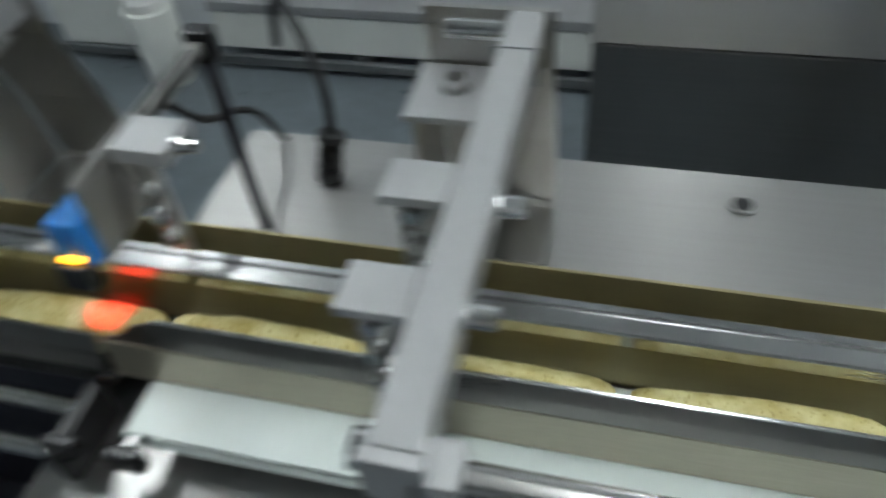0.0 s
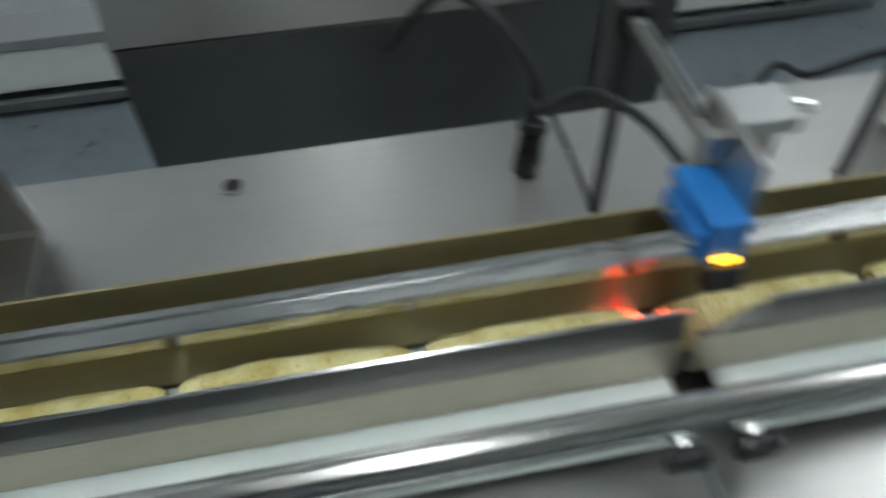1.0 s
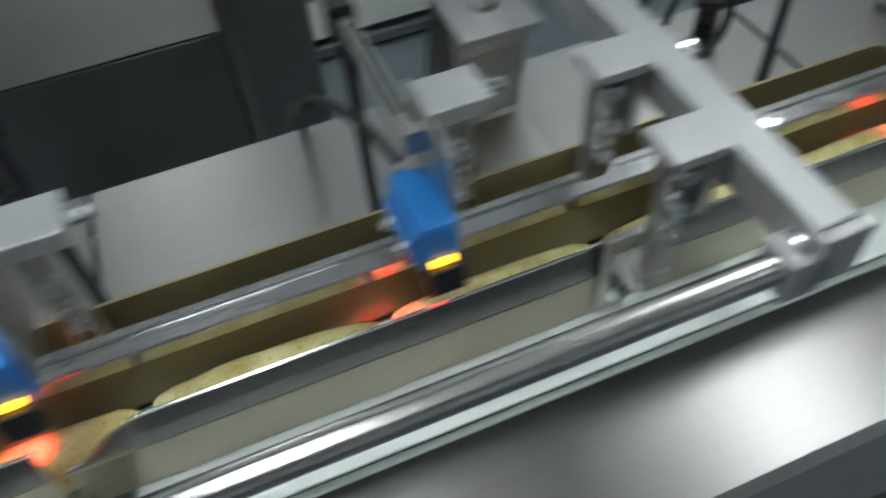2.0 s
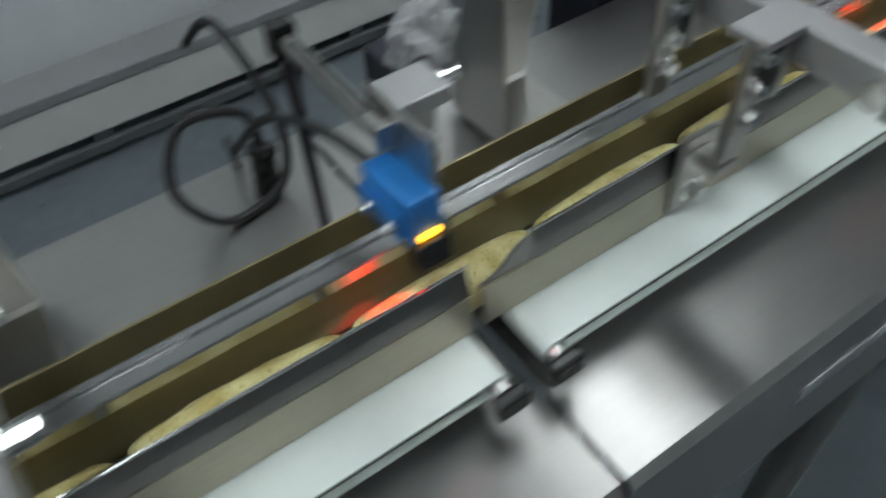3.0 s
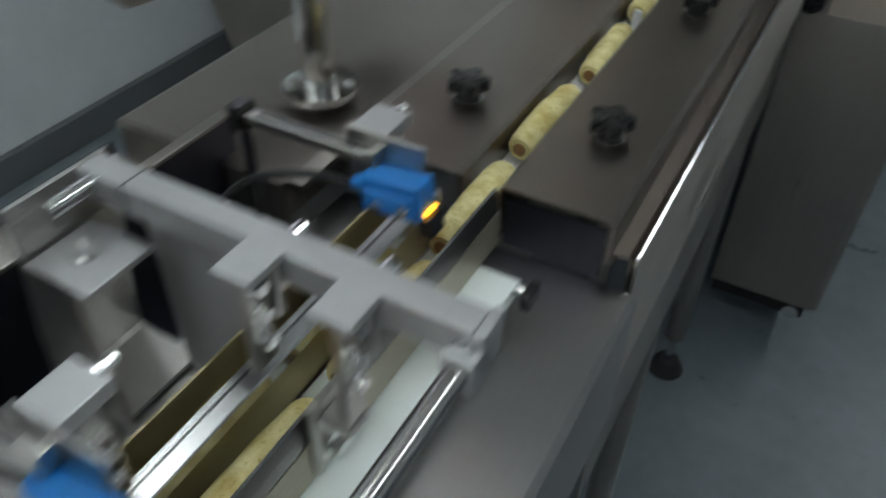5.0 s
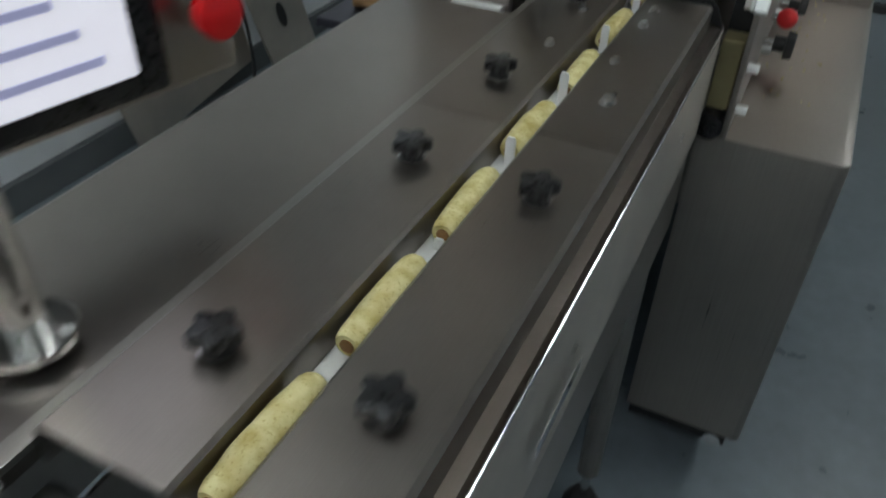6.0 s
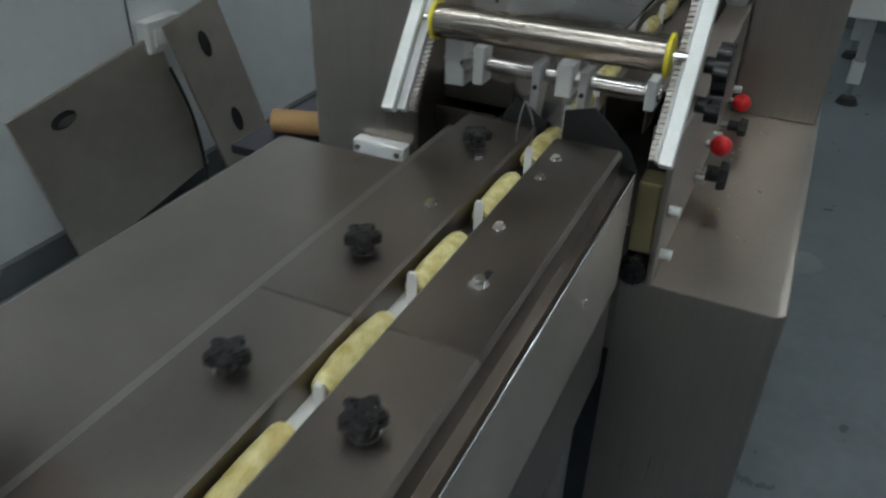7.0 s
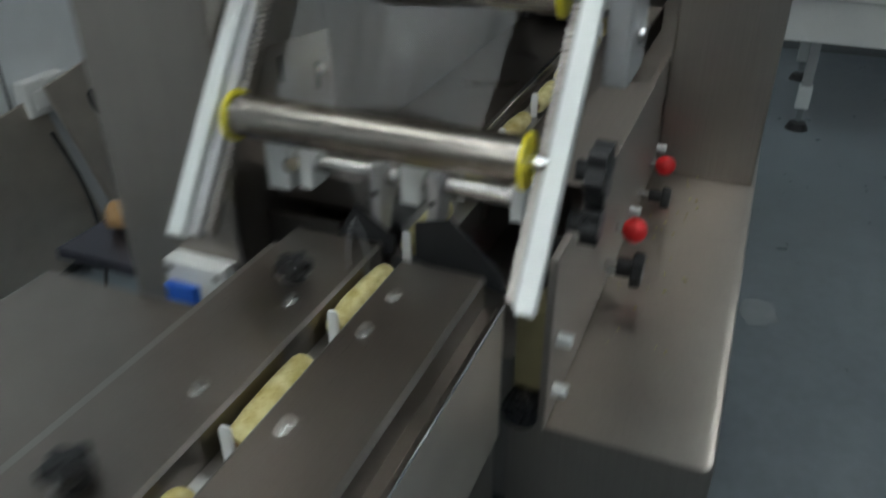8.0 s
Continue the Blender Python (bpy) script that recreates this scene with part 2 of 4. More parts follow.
def tube(bm, pts, r, seg=8):
    """A round cable through points, smoothed."""
    ps = [Vector(p) for p in pts]
    fine = []
    for i in range(len(ps) - 1):
        a, b, c, d = ps[max(i - 1, 0)], ps[i], ps[i + 1], ps[min(i + 2, len(ps) - 1)]
        for k in range(6):
            t = k / 6
            fine.append(0.5 * ((2 * b) + (c - a) * t + (2 * a - 5 * b + 4 * c - d) * t * t + (3 * b - a - 3 * c + d) * t ** 3))
    fine.append(ps[-1])
    rings = []
    for i, p in enumerate(fine):
        d = (fine[min(i + 1, len(fine) - 1)] - fine[max(i - 1, 0)]).normalized()
        q = d.to_track_quat("Z", "Y").to_matrix()
        rings.append([bm.verts.new(p + q @ Vector((r * math.cos(2 * math.pi * k / seg), r * math.sin(2 * math.pi * k / seg), 0))) for k in range(seg)])
    for a, b in zip(rings, rings[1:]):
        for k in range(seg):
            bm.faces.new((a[k], a[(k + 1) % seg], b[(k + 1) % seg], b[k]))
    bm.faces.new(rings[0][::-1]), bm.faces.new(rings[-1])
    return bm


def part(name, bm, mat, parent=None, label="", smooth=False, m=None):
    me = bpy.data.meshes.new(name)
    bm.normal_update()
    if smooth:
        for f in bm.faces:
            f.smooth = True
        for e in bm.edges:
            if len(e.link_faces) == 2 and e.calc_face_angle(0) > 0.6:
                e.smooth = False
    bm.to_mesh(me)
    bm.free()
    me.materials.append(M[mat])
    ob = new(name, me)
    if parent:
        ob.parent = parent
    if m is not None:
        ob.matrix_basis = m
    if label:
        tagged(ob, label)
    return ob


def B():
    return bmesh.new()


def thing(name, x, y, z, label, category, group="", kind=""):
    ob = new(name)
    ob.location = (x, y, z)
    ob.empty_display_size = 0.02
    return tagged(ob, label, category, group, kind)


def single(name, bm, mat, label, category, group="", kind="", smooth=False, m=None):
    return tagged(part(name, bm, mat, None, "", smooth, m), label, category, group, kind)


# ---------------------------------------------------------------- the room
def room():
    bm = B()
    box(bm, -4, 9, -4, 1.75, -0.1, 0)
    single("floor", bm, "floor", "grey-blue glossy painted factory floor", "floor", kind="structure")
    for nm, d in (("wall_north", (-4, 9, 1.62, 1.75, 0, 2.8)), ("wall_south", (-4, 9, -4.12, -4, 0, 2.8)),
                  ("wall_west", (-4.12, -4, -4, 1.75, 0, 2.8)), ("wall_east", (6.6, 6.72, -4, 1.62, 0, 2.8))):
        single(nm, box(B(), *d), "wall", "plain grey-white painted wall panel", "wall", kind="structure")
    single("ceiling", box(B(), -4.1, 9, -4.1, 1.75, 2.8, 2.9), "ceiling", "plain white ceiling", "ceiling", kind="structure")
    # joints of the wall panels
    bm = B()
    for x in (-2.2, -1.0, 0.2, 1.4, 3.03, 4.2, 5.4):
        box(bm, x, x + 0.006, 1.616, 1.6195, 0.1, 2.8)
    box(bm, -4, 6.6, 1.616, 1.6195, 1.0, 1.006)
    single("trim", bm, "dark_skirt", "thin grey joints between wall panels", "trim", kind="structure")
    bm = B()
    box(bm, 1.6, 6.6, 1.595, 1.6195, 0.0, 0.09, 0.003)
    box(bm, 6.575, 6.5995, -4, 1.595, 0.0, 0.09, 0.003)
    single("baseboard", bm, "dark_skirt", "dark grey skirting along the wall", "baseboard", kind="structure")
    # long white duct on dark brackets along the wall
    dt = thing("cable_duct", 0.0, 1.52, 0.0, "long white cable duct with a grey lid along the wall", "cable duct")
    part("duct", box(B(), -1.20, 1.55, -0.05, 0.06, 0.06, 0.17, 0.006), "plinth", dt)
    part("lid", box(B(), -1.20, 1.55, -0.055, 0.065, 0.172, 0.20, 0.004), "alu", dt, "grey lid")
    part("rail", box(B(), -3.8, 1.55, -0.07, -0.052, 0.02, 0.045, 0.003), "dark_skirt", dt, "dark lower rail")
    for k in range(8):
        part("bracket", box(B(), -3.6 + k * 0.7, -3.56 + k * 0.7, -0.05, 0.06, 0.0, 0.058), "dark_skirt", dt)


def wall_clutter():
    b = thing("white_box", -1.565, 1.52, 0.045, "plain white plastic box on the rail by the wall", "box")
    part("body", box(B(), -0.13, 0.13, -0.06, 0.06, 0.0015, 0.21, 0.008), "plinth", b)
    part("lid", box(B(), -0.135, 0.135, -0.064, 0.064, 0.2105, 0.235, 0.006), "white", b)
    c = thing("white_canister", -1.325, 1.395, 0.0, "round white plastic canister standing by the wall", "canister")
    part("body", rod(B(), (0, 0, 0), (0, 0, 0.22), 0.062, 32, 0.066, 0.004), "plinth", c, smooth=True)
    part("cap", rod(B(), (0, 0, 0.2205), (0, 0, 0.245), 0.05, 28, None, 0.003), "white", c, smooth=True)


def ceiling_lights():
    lt = thing("ceiling_light", 0, 0, 2.8, "twin-tube fluorescent batten of a partly added set under the ceiling", "ceiling light", "ceiling lights")
    part("housing", prism(B(), [(-0.11, 0), (-0.07, -0.04), (0.07, -0.04), (0.11, 0)], -0.65, 0.65), "white", lt)
    for y in (-0.055, 0.055):
        part("tube", rod(B(), (-0.6, y, -0.06), (0.6, y, -0.06), 0.016, 12), "tube", lt, smooth=True)
    for x in (-0.61, 0.61):
        part("end_cap", box(B(), x - 0.012, x + 0.012, -0.08, 0.08, -0.08, -0.041, 0.003), "white", lt)
    spots = LIGHTS
    lt.matrix_basis = pose(*spots[0][:2], 2.8, 0, 0, spots[0][2])
    for x, y, a in spots[1:]:
        copy_thing(lt, pose(x, y, 2.8, 0, 0, a))


# ---------------------------------------------------------------- infeed line
ZD = 0.87          # deck
ZB = 0.899         # belt
YF, YK = -0.108, 0.2
JOINTS = (-0.284, 0.208, 0.650, 1.020)
BRIDGES = (-0.392, -0.118, 0.462, 0.797, 1.107)
SENSORS = (-0.279, 0.205, 0.361, 0.624, 0.984, 1.194)
SENSOR_DROP = (0.0, -0.005, -0.010, -0.004, 0.0, 0.003)


def deck_tables():
    ends = {4: 1.302}
    spans = ((-0.80, -0.330), (-0.322, 0.206), (0.210, 0.655), (0.659, 1.030), (1.034, 2.06))
    for k, (a, b) in enumerate(spans):
        lab = "brushed steel conveyor table with a folded front edge"
        if k == 0:
            lab = "dark end table before the first conveyor"
        t = thing("conveyor_table", (a + b) / 2, 0, 0, lab, "conveyor table", "tables of the infeed line")
        h = (b - a) / 2
        yk = YK if k < 3 else (0.189, 0.125)[k - 3]
        prof = strip([(yk, ZD - 0.03), (yk, ZD - 0.002), (YF + 0.003, ZD - 0.002), (YF, ZD - 0.006), (YF, ZD - 0.13)], 0.003)
        zt = 0.0 if k else -0.16
        part("deck", prism(B(), [(u, v + zt) for u, v in prof], -h, ends.get(k, b) - (a + b) / 2), "steel" if k else "dark_sheet", t)
        part("rear_apron", box(B(), -h, h, yk - 0.004, yk - 0.001, ZD - 0.14 + zt, ZD - 0.032 + zt), "sheet", t)
        part("lower_rail", box(B(), -h, h, YF + 0.006, YF + 0.036, ZD - 0.17 + zt, ZD - 0.132 + zt, 0.003), "sheet", t)
        # worn slot in the front apron
        if k in (2, 3, 4):
            part("slot", box(B(), -0.05, 0.05, YF - 0.0022, YF - 0.0016, ZD - 0.068, ZD - 0.052, 0.0), "bright", t, "pale rubbed slot in the apron")
        legs = (-h + 0.06, h - 0.06) if k < 4 else (1.594 - 1.547, 2.05 - 1.547)
        for lx in legs:
            for ly in (YF + 0.03, yk - 0.03):
                lg = part("leg", rod(B(), (lx, ly, 0.10), (lx, ly, ZD - 0.13 + zt), 0.019, 16), "sheet", t, smooth=True)
                part("threaded_stem", rod(B(), (lx, ly, 0.03), (lx, ly, 0.10), 0.008, 10), "bright", lg, smooth=True)
                part("foot_pad", rod(B(), (lx, ly, 0.0), (lx, ly, 0.03), 0.036, 20, 0.022), "rubber", lg, "black rubber foot", smooth=True)
        if k == 1:
            part("screw", rod(B(), (-0.01, 0.095, ZD), (-0.01, 0.095, ZD + 0.003), 0.004, 12), "bright", t)
    # round hole with a grommet in the first deck
    g = thing("cable_grommet", 0.0, 0.173, ZD, "dark round cable hole with a steel rim in the deck", "grommet")
    part("rim", rod(B(), (0, 0, 0), (0, 0, 0.0015), 0.0072, 24), "steel", g, smooth=True)
    part("hole", rod(B(), (0, 0, 0.0016), (0, 0, 0.002), 0.0055, 24), "void", g)


def belts():
    ends = list(zip((-0.80,) + JOINTS, JOINTS + (1.262,)))
    for k, (a, b) in enumerate(ends):
        a, b = a + 0.010, b - 0.010
        t = thing("belt_conveyor", (a + b) / 2, 0.0, ZB, "narrow white flat-belt conveyor on small steel rollers" if k else "narrow black belt conveyor feeding the line", "belt conveyor", "belt conveyors of the infeed line")
        h, r = (b - a) / 2, 0.006
        pts = []
        for i in range(9):
            an = math.pi / 2 - math.pi * i / 8
            pts.append((h - r + r * math.cos(an), -r + r * math.sin(an)))
        for i in range(9):
            an = -math.pi / 2 - math.pi * i / 8
            pts.append((-h + r + r * math.cos(an), -r + r * math.sin(an)))
        part("belt", band(B(), pts, 0.0016, -0.045 if k else -0.018, 0.018), "belt" if k else "rubber", t, "" if k else "black rubber belt")
        for s in (-1, 1):
            ro = part("end_roller", rod(B(), (s * (h - r), -0.0505 if k else -0.02, -r), (s * (h - r), 0.020, -r), 0.0043, 18), "bright", t, "small steel end roller", smooth=True)
            part("bearing_block", box(B(), s * (h - r) - 0.009, s * (h - r) + 0.009, -0.058, -0.0508, -0.014, -0.001, 0.002), "black", ro, "black bearing block")
        part("bed", box(B(), -h + 0.016, h - 0.016, -0.042 if k else -0.016, 0.014, -0.0095, -0.0022), "rubber", t)
        part("support", box(B(), -h + 0.02, h - 0.02, -0.030 if k else -0.014, 0.010, ZD - ZB + (0.0005 if k else -0.16), -0.0125), "dark_sheet", t)
        if k == 0:
            for y, z in ((-0.032, -0.012), (-0.052, -0.020)):
                part("side_bar", rod(B(), (-h, y, z), (h - 0.012, y, z), 0.0045, 18), "chrome", t, "polished side bar", smooth=True)
            part("bar_end", box(B(), h - 0.012, h - 0.004, -0.060, -0.022, -0.030, -0.004, 0.001), "black", t)


def guides():
    # near guide: an upright lip over a sloping foot, in one length a conveyor
    ends = list(zip((-0.80,) + JOINTS[:3], JOINTS[:3] + (1.285,)))
    for k, (a, b) in enumerate(ends):
        a, b = a + (0.0 if k == 0 else -0.004), b - 0.010
        t = thing("near_guide", (a + b) / 2, -0.016, ZB, "folded steel guide rail along the front of the lane", "guide rail", "front guide rails")
        h = (b - a) / 2
        rise, fold = (0.042, 0.0255) if k else (0.024, 0.012)
        # a dull foot standing on the belt, folded to a leaning lip
        # the foot's tan stands in for the belt mirrored in the steel
        part("foot", prism(B(), strip([(-0.0016, 0.0012), (-0.0010, fold * 0.5), (0.0, fold)], 0.0014), -h, h), "guide_foot" if k else "guide", t, "pale foot of the guide with belt reflection in its colour")
        part("lip", prism(B(), strip([(0.0004, fold + 0.0004), (0.0014, (rise + fold) / 2), (0.0030, rise)], 0.0014), -h + 0.03, h), "guide", t, "dark folded lip")
        # the entry is cut down in a curve
        cut = [(-h + d * 0.03, fold + 0.0006 + (rise - fold - 0.0006) * v) for d, v in ((0, 0.03), (0.2, 0.08), (0.4, 0.3), (0.6, 0.7), (0.8, 0.93), (1, 1))]
        lo = [(u, fold + 0.0002) for u, v in reversed(cut)]
        part("entry", prism(B(), cut + lo, 0.0006, 0.0020, "y"), "guide", t)
        part("edge", rod(B(), (-h + 0.03, 0.0030, rise), (h, 0.0030, rise), 0.0009, 8), "bright", t, "bright worn edge", smooth=True)
    # far guide: reflection-tinted wall, flat rail on top, and a second tinted plate behind
    cuts = ((-0.80, 0.640), (0.646, 1.000), (1.005, 1.262))
    for k, (a, b) in enumerate(cuts):
        t = thing("far_guide", (a + b) / 2, 0.016, ZB, "steel lane wall tinted with roll reflections under a bright flat rail", "guide rail", "rear guide rails")
        h = (b - a) / 2
        part("lane_wall", box(B(), -h, h, 0.0035, 0.0055, 0.0012, 0.0335), "olive", t, "steel lane wall with brownish roll reflection in its colour")
        part("top_rail", prism(B(), [(0.0, 0.0337), (0.0150, 0.0337), (0.0150, 0.0405), (0.0142, 0.0415), (0.0108, 0.0415), (0.0102, 0.0400), (0.0050, 0.0400), (0.0044, 0.0415), (0.0008, 0.0415), (0.0, 0.0405)], -h + 0.006, h - 0.006), "rail", t, "bright grooved rail")
        part("floor_strip", box(B(), -h, h, 0.0060, 0.0270, -0.004, -0.001), "olive", t)
        rr = 0.02
        pts = [(-h, -0.0285), (-h, 0.0435 - rr)]
        for i in range(1, 7):
            an = math.pi - math.pi / 2 * i / 6
            pts.append((-h + rr + rr * math.cos(an), 0.0435 - rr + rr * math.sin(an)))
        for i in range(0, 7):
            an = math.pi / 2 - math.pi / 2 * i / 6
            pts.append((h - rr + rr * math.cos(an), 0.0435 - rr + rr * math.sin(an)))
        pts.append((h, -0.0285))
        part("rear_plate", prism(B(), pts, 0.0275, 0.0290, "y"), "olive", t, "rear plate with rounded ends, brownish reflection in its colour")


def bolt(bm, p, d, r=0.0045, h=0.006):
    p, d = Vector(p), Vector(d)
    rod(bm, p, p + d * 0.001, r * 1.5, 16)
    rod(bm, p + d * 0.001, p + d * h, r, 6 if r > 0.005 else 14)
    return bm


def bridges():
    proto = None
    for k, x in enumerate(BRIDGES):
        if proto is None:
            t = proto = thing("cross_bridge", x, 0, ZD, "satin aluminium cross bar on a bent steel post with rail clamps", "cross bar", "cross bars over the lane")
            zt = 1.015 - ZD
            part("bar", box(B(), -0.0078, 0.0078, -0.086, 0.128, zt - 0.018, zt, 0.0012), "alu", t)
            part("seam", box(B(), -0.0092, 0.0092, 0.098, 0.0987, zt - 0.018, zt + 0.0004), "dark_skirt", t)
            # bent back post: foot, upright web, top lip
            web = strip([(0.105, 0.0035), (0.150, 0.0035), (0.154, 0.008), (0.146, 0.060), (0.131, zt - 0.030), (0.130, zt - 0.0005)], 0.003)
            part("back_post", prism(B(), web, -0.048, 0.012), "steel_y", t, "bent steel back post")
            part("side_web", prism(B(), [(0.095, 0.006), (0.150, 0.006), (0.143, 0.060), (0.128, zt - 0.030), (0.100, zt - 0.030)], -0.050, -0.0482), "steel_y", t)
            part("shelf_lip", box(B(), -0.050, -0.0092, 0.086, 0.128, zt - 0.034, zt - 0.030, 0.001), "alu", t)
            bm = B()
            bolt(bm, (-0.030, 0.108, zt - 0.030), (0, 0, 1), 0.0042, 0.007)
            part("bolt", bm, "bright", t)
            bm = B()
            rod(bm, (-0.034, 0.117, zt - 0.004), (-0.0092, 0.117, zt - 0.004), 0.0045, 16)
            part("pin", bm, "bright", t, smooth=True)
            # two rail clamps hung on the bar
            for y, drop in ((0.013, 0.060), (-0.036, 0.068)):
                c = part("clamp", box(B(), -0.031, -0.0080, y - 0.010, y + 0.010, zt - 0.003, zt + 0.0016, 0.0008), "alu", t, "aluminium rail clamp")
                part("hanger", box(B(), -0.0285, -0.0145, y - 0.0025, y + 0.0025, zt - drop, zt - 0.0032, 0.0008), "steel_y", c)
                part("cheek", box(B(), -0.0143, -0.0095, y - 0.008, y + 0.008, zt - 0.034, zt - 0.0032, 0.0008), "steel_y", c)
                for z in (zt - 0.010, zt - 0.026, zt - 0.042):
                    bm = B()
                    bolt(bm, (-0.0215, y - 0.0025, z), (0, -1, 0), 0.0034, 0.006)
                    part("nut", bm, "bright", c, smooth=True)
                bm = B()
                bolt(bm, (0.0078, y + 0.002, zt - 0.009), (1, 0, 0), 0.0042, 0.010)
                part("side_bolt", bm, "bright", c)
            # foot clamp that holds the front guide
            f = part("guide_foot", box(B(), -0.034, -0.010, -0.0215, -0.0175, 0.034, 0.082, 0.001), "steel_y", t, "steel tab on the front guide")
            part("guide_arm", box(B(), -0.0285, -0.0145, -0.0385, -0.0218, 0.068, 0.074, 0.0008), "steel_y", f)
            bm = B()
            bolt(bm, (-0.022, -0.0215, 0.046), (0, -1, 0), 0.0048, 0.007)
            part("bolt", bm, "bright", f)
            part("end_block", box(B(), -0.0095, 0.0095, -0.0915, -0.0865, zt - 0.021, zt + 0.0006, 0.0012), "alu", t)
            bm = B()
            rod(bm, (-0.0135, -0.083, zt - 0.010), (-0.0080, -0.083, zt - 0.010), 0.0062, 18)
            part("rod_collar", bm, "bright", t, smooth=True)
        else:
            t = copy_thing(proto, pose(x, 0, ZD))
            if k == len(BRIDGES) - 1:
                part("web_plate", prism(B(), [(0.052, 0.050), (0.060, 0.004), (0.104, 0.004), (0.104, zt - 0.036), (0.104, zt - 0.0185), (0.046, zt - 0.0185)], 0.003, 0.0055), "alu", t, "flat grey web plate under the bar")
    for a, b in ((BRIDGES[1], BRIDGES[2]), (BRIDGES[3], BRIDGES[4])):
        r = thing("tie_rod", (a + b) / 2, -0.084, 1.000, "polished steel tie rod between two cross bars", "rod", "tie rods")
        h = (b - a) / 2
        part("shaft", rod(B(), (-h + 0.018, 0, 0), (h - 0.018, 0, 0), 0.0053, 24), "shaft", r, smooth=True)
        for s in (-1, 1):
            part("end_clamp", box(B(), s * (h - 0.010) - 0.0075, s * (h - 0.010) + 0.0075, -0.0075, 0.0075, -0.0105, 0.0078, 0.0012), "alu", r)


def sensors():
    """Blue optical sensors on stub arms, each throwing a red spot on the lane."""
    lamp = bpy.data.lights.new("sensor_beam", "SPOT")
    lamp.energy, lamp.color, lamp.spot_size, lamp.spot_blend, lamp.shadow_soft_size = BEAM, (1.0, 0.02, 0.01), radians(29), 0.6, 0.002
    proto = br = None
    for k, x in enumerate(SENSORS):
        if proto is None:
            t = proto = thing("optical_sensor", x, -0.012, 0.974, "blue plastic optical sensor with an amber lamp above the lane", "sensor", "optical sensors")
            tilt = pose(0, 0, 0, -5, 0, 0)
            part("body", box(B(), -0.008, 0.008, 0.0, 0.036, -0.003, 0.020, 0.002, tilt), "blue", t, "blue sensor body")
            part("side_ear", box(B(), -0.0115, -0.0078, 0.004, 0.034, 0.001, 0.013, 0.0015, tilt), "blue", t)
            part("cable_gland", rod(B(), tilt @ Vector((0, 0.036, 0.009)), tilt @ Vector((0, 0.046, 0.009)), 0.0055, 14, 0.004), "blue", t, smooth=True)
            part("lens_cap", box(B(), -0.0075, 0.0075, -0.0045, 0.0035, -0.012, 0.0005, 0.0012, tilt), "black", t, "black lens window")
            part("status_lamp", box(B(), -0.0046, 0.0046, -0.0022, 0.0008, 0.0016, 0.0038, 0.0007, tilt), "led", t, "glowing amber lamp")
            part("emitter", rod(B(), tilt @ Vector((-0.002, 0.0, -0.0121)), tilt @ Vector((-0.002, 0.0, -0.0128)), 0.0030, 14), "beam_lens", t, "glowing red lens", smooth=True)
            for y in (0.008, 0.024):
                bm = B()
                rod(bm, tilt @ Vector((-0.016, y, 0.007)), tilt @ Vector((-0.0078, y, 0.007)), 0.0022, 10)
                rod(bm, tilt @ Vector((-0.0138, y, 0.007)), tilt @ Vector((-0.0116, y, 0.007)), 0.0032, 12)
                part("screw", bm, "bright", t, smooth=True)
            br = thing("sensor_bracket", x, 0, ZD, "aluminium clamp block on a slotted steel arm holding a sensor", "bracket", "sensor brackets")
            part("block", box(B(), 0.0107, 0.036, 0.020, 0.042, 0.131, 0.139, 0.001), "alu", br, "aluminium clamp block")
            part("plate", box(B(), 0.0083, 0.0105, -0.004, 0.044, 0.100, 0.1395, 0.0008), "steel_y", br)
            part("tongue", box(B(), 0.016, 0.028, 0.021, 0.024, 0.080, 0.1308, 0.0008), "steel_y", br)
            for z in (0.090, 0.104, 0.118):
                bm = B()
                bolt(bm, (0.022, 0.021, z), (0, -1, 0), 0.003, 0.005)
                part("nut", bm, "bright", br, smooth=True)
            bm = B()
            bolt(bm, (0.036, 0.030, 0.135), (1, 0, 0), 0.003, 0.008)
            part("side_bolt", bm, "bright", br)
            arm = part("arm", box(B(), 0.000, 0.007, 0.0265, 0.108, 0.124, 0.131, 0.0008), "steel_y", br, "slotted steel arm")
            part("slot", box(B(), 0.002, 0.005, 0.035, 0.100, 0.1311, 0.1314), "void", arm)
            part("arm_link", box(B(), 0.000, 0.0118, 0.0205, 0.0263, 0.122, 0.133, 0.0008), "steel_y", br)
            part("arm_clamp", box(B(), -0.003, 0.010, 0.1085, 0.118, 0.118, 0.135, 0.001), "black", br, "black post clamp")
            part("post", rod(B(), (0.0035, 0.113, 0.0), (0.0035, 0.113, 0.1178), 0.0035, 14), "dark_sheet", br, "thin dark post", smooth=True)
        else:
            copy_thing(proto, pose(x, -0.012, 0.974 + SENSOR_DROP[k]))
            copy_thing(br, pose(x, 0, ZD))
        sp = new("sensor_beam", lamp)
        sp.matrix_world = look((x - 0.002, -0.013, 0.959 + SENSOR_DROP[k]), (x - 0.018, 0.004, 0.915))
        # cable to the back
        c = B()
        tube(c, [(x, 0.034, 0.979), (x - 0.008, 0.060, 0.982), (x - 0.02, 0.095, 0.972), (x - 0.028, 0.135, 0.930), (x - 0.02, 0.180, 0.90), (x - 0.01, 0.215, 0.80)], 0.0024)
        single("sensor_cable", c, "rubber", "thin black sensor cable looping over the deck", "cable", "sensor cables", smooth=True)


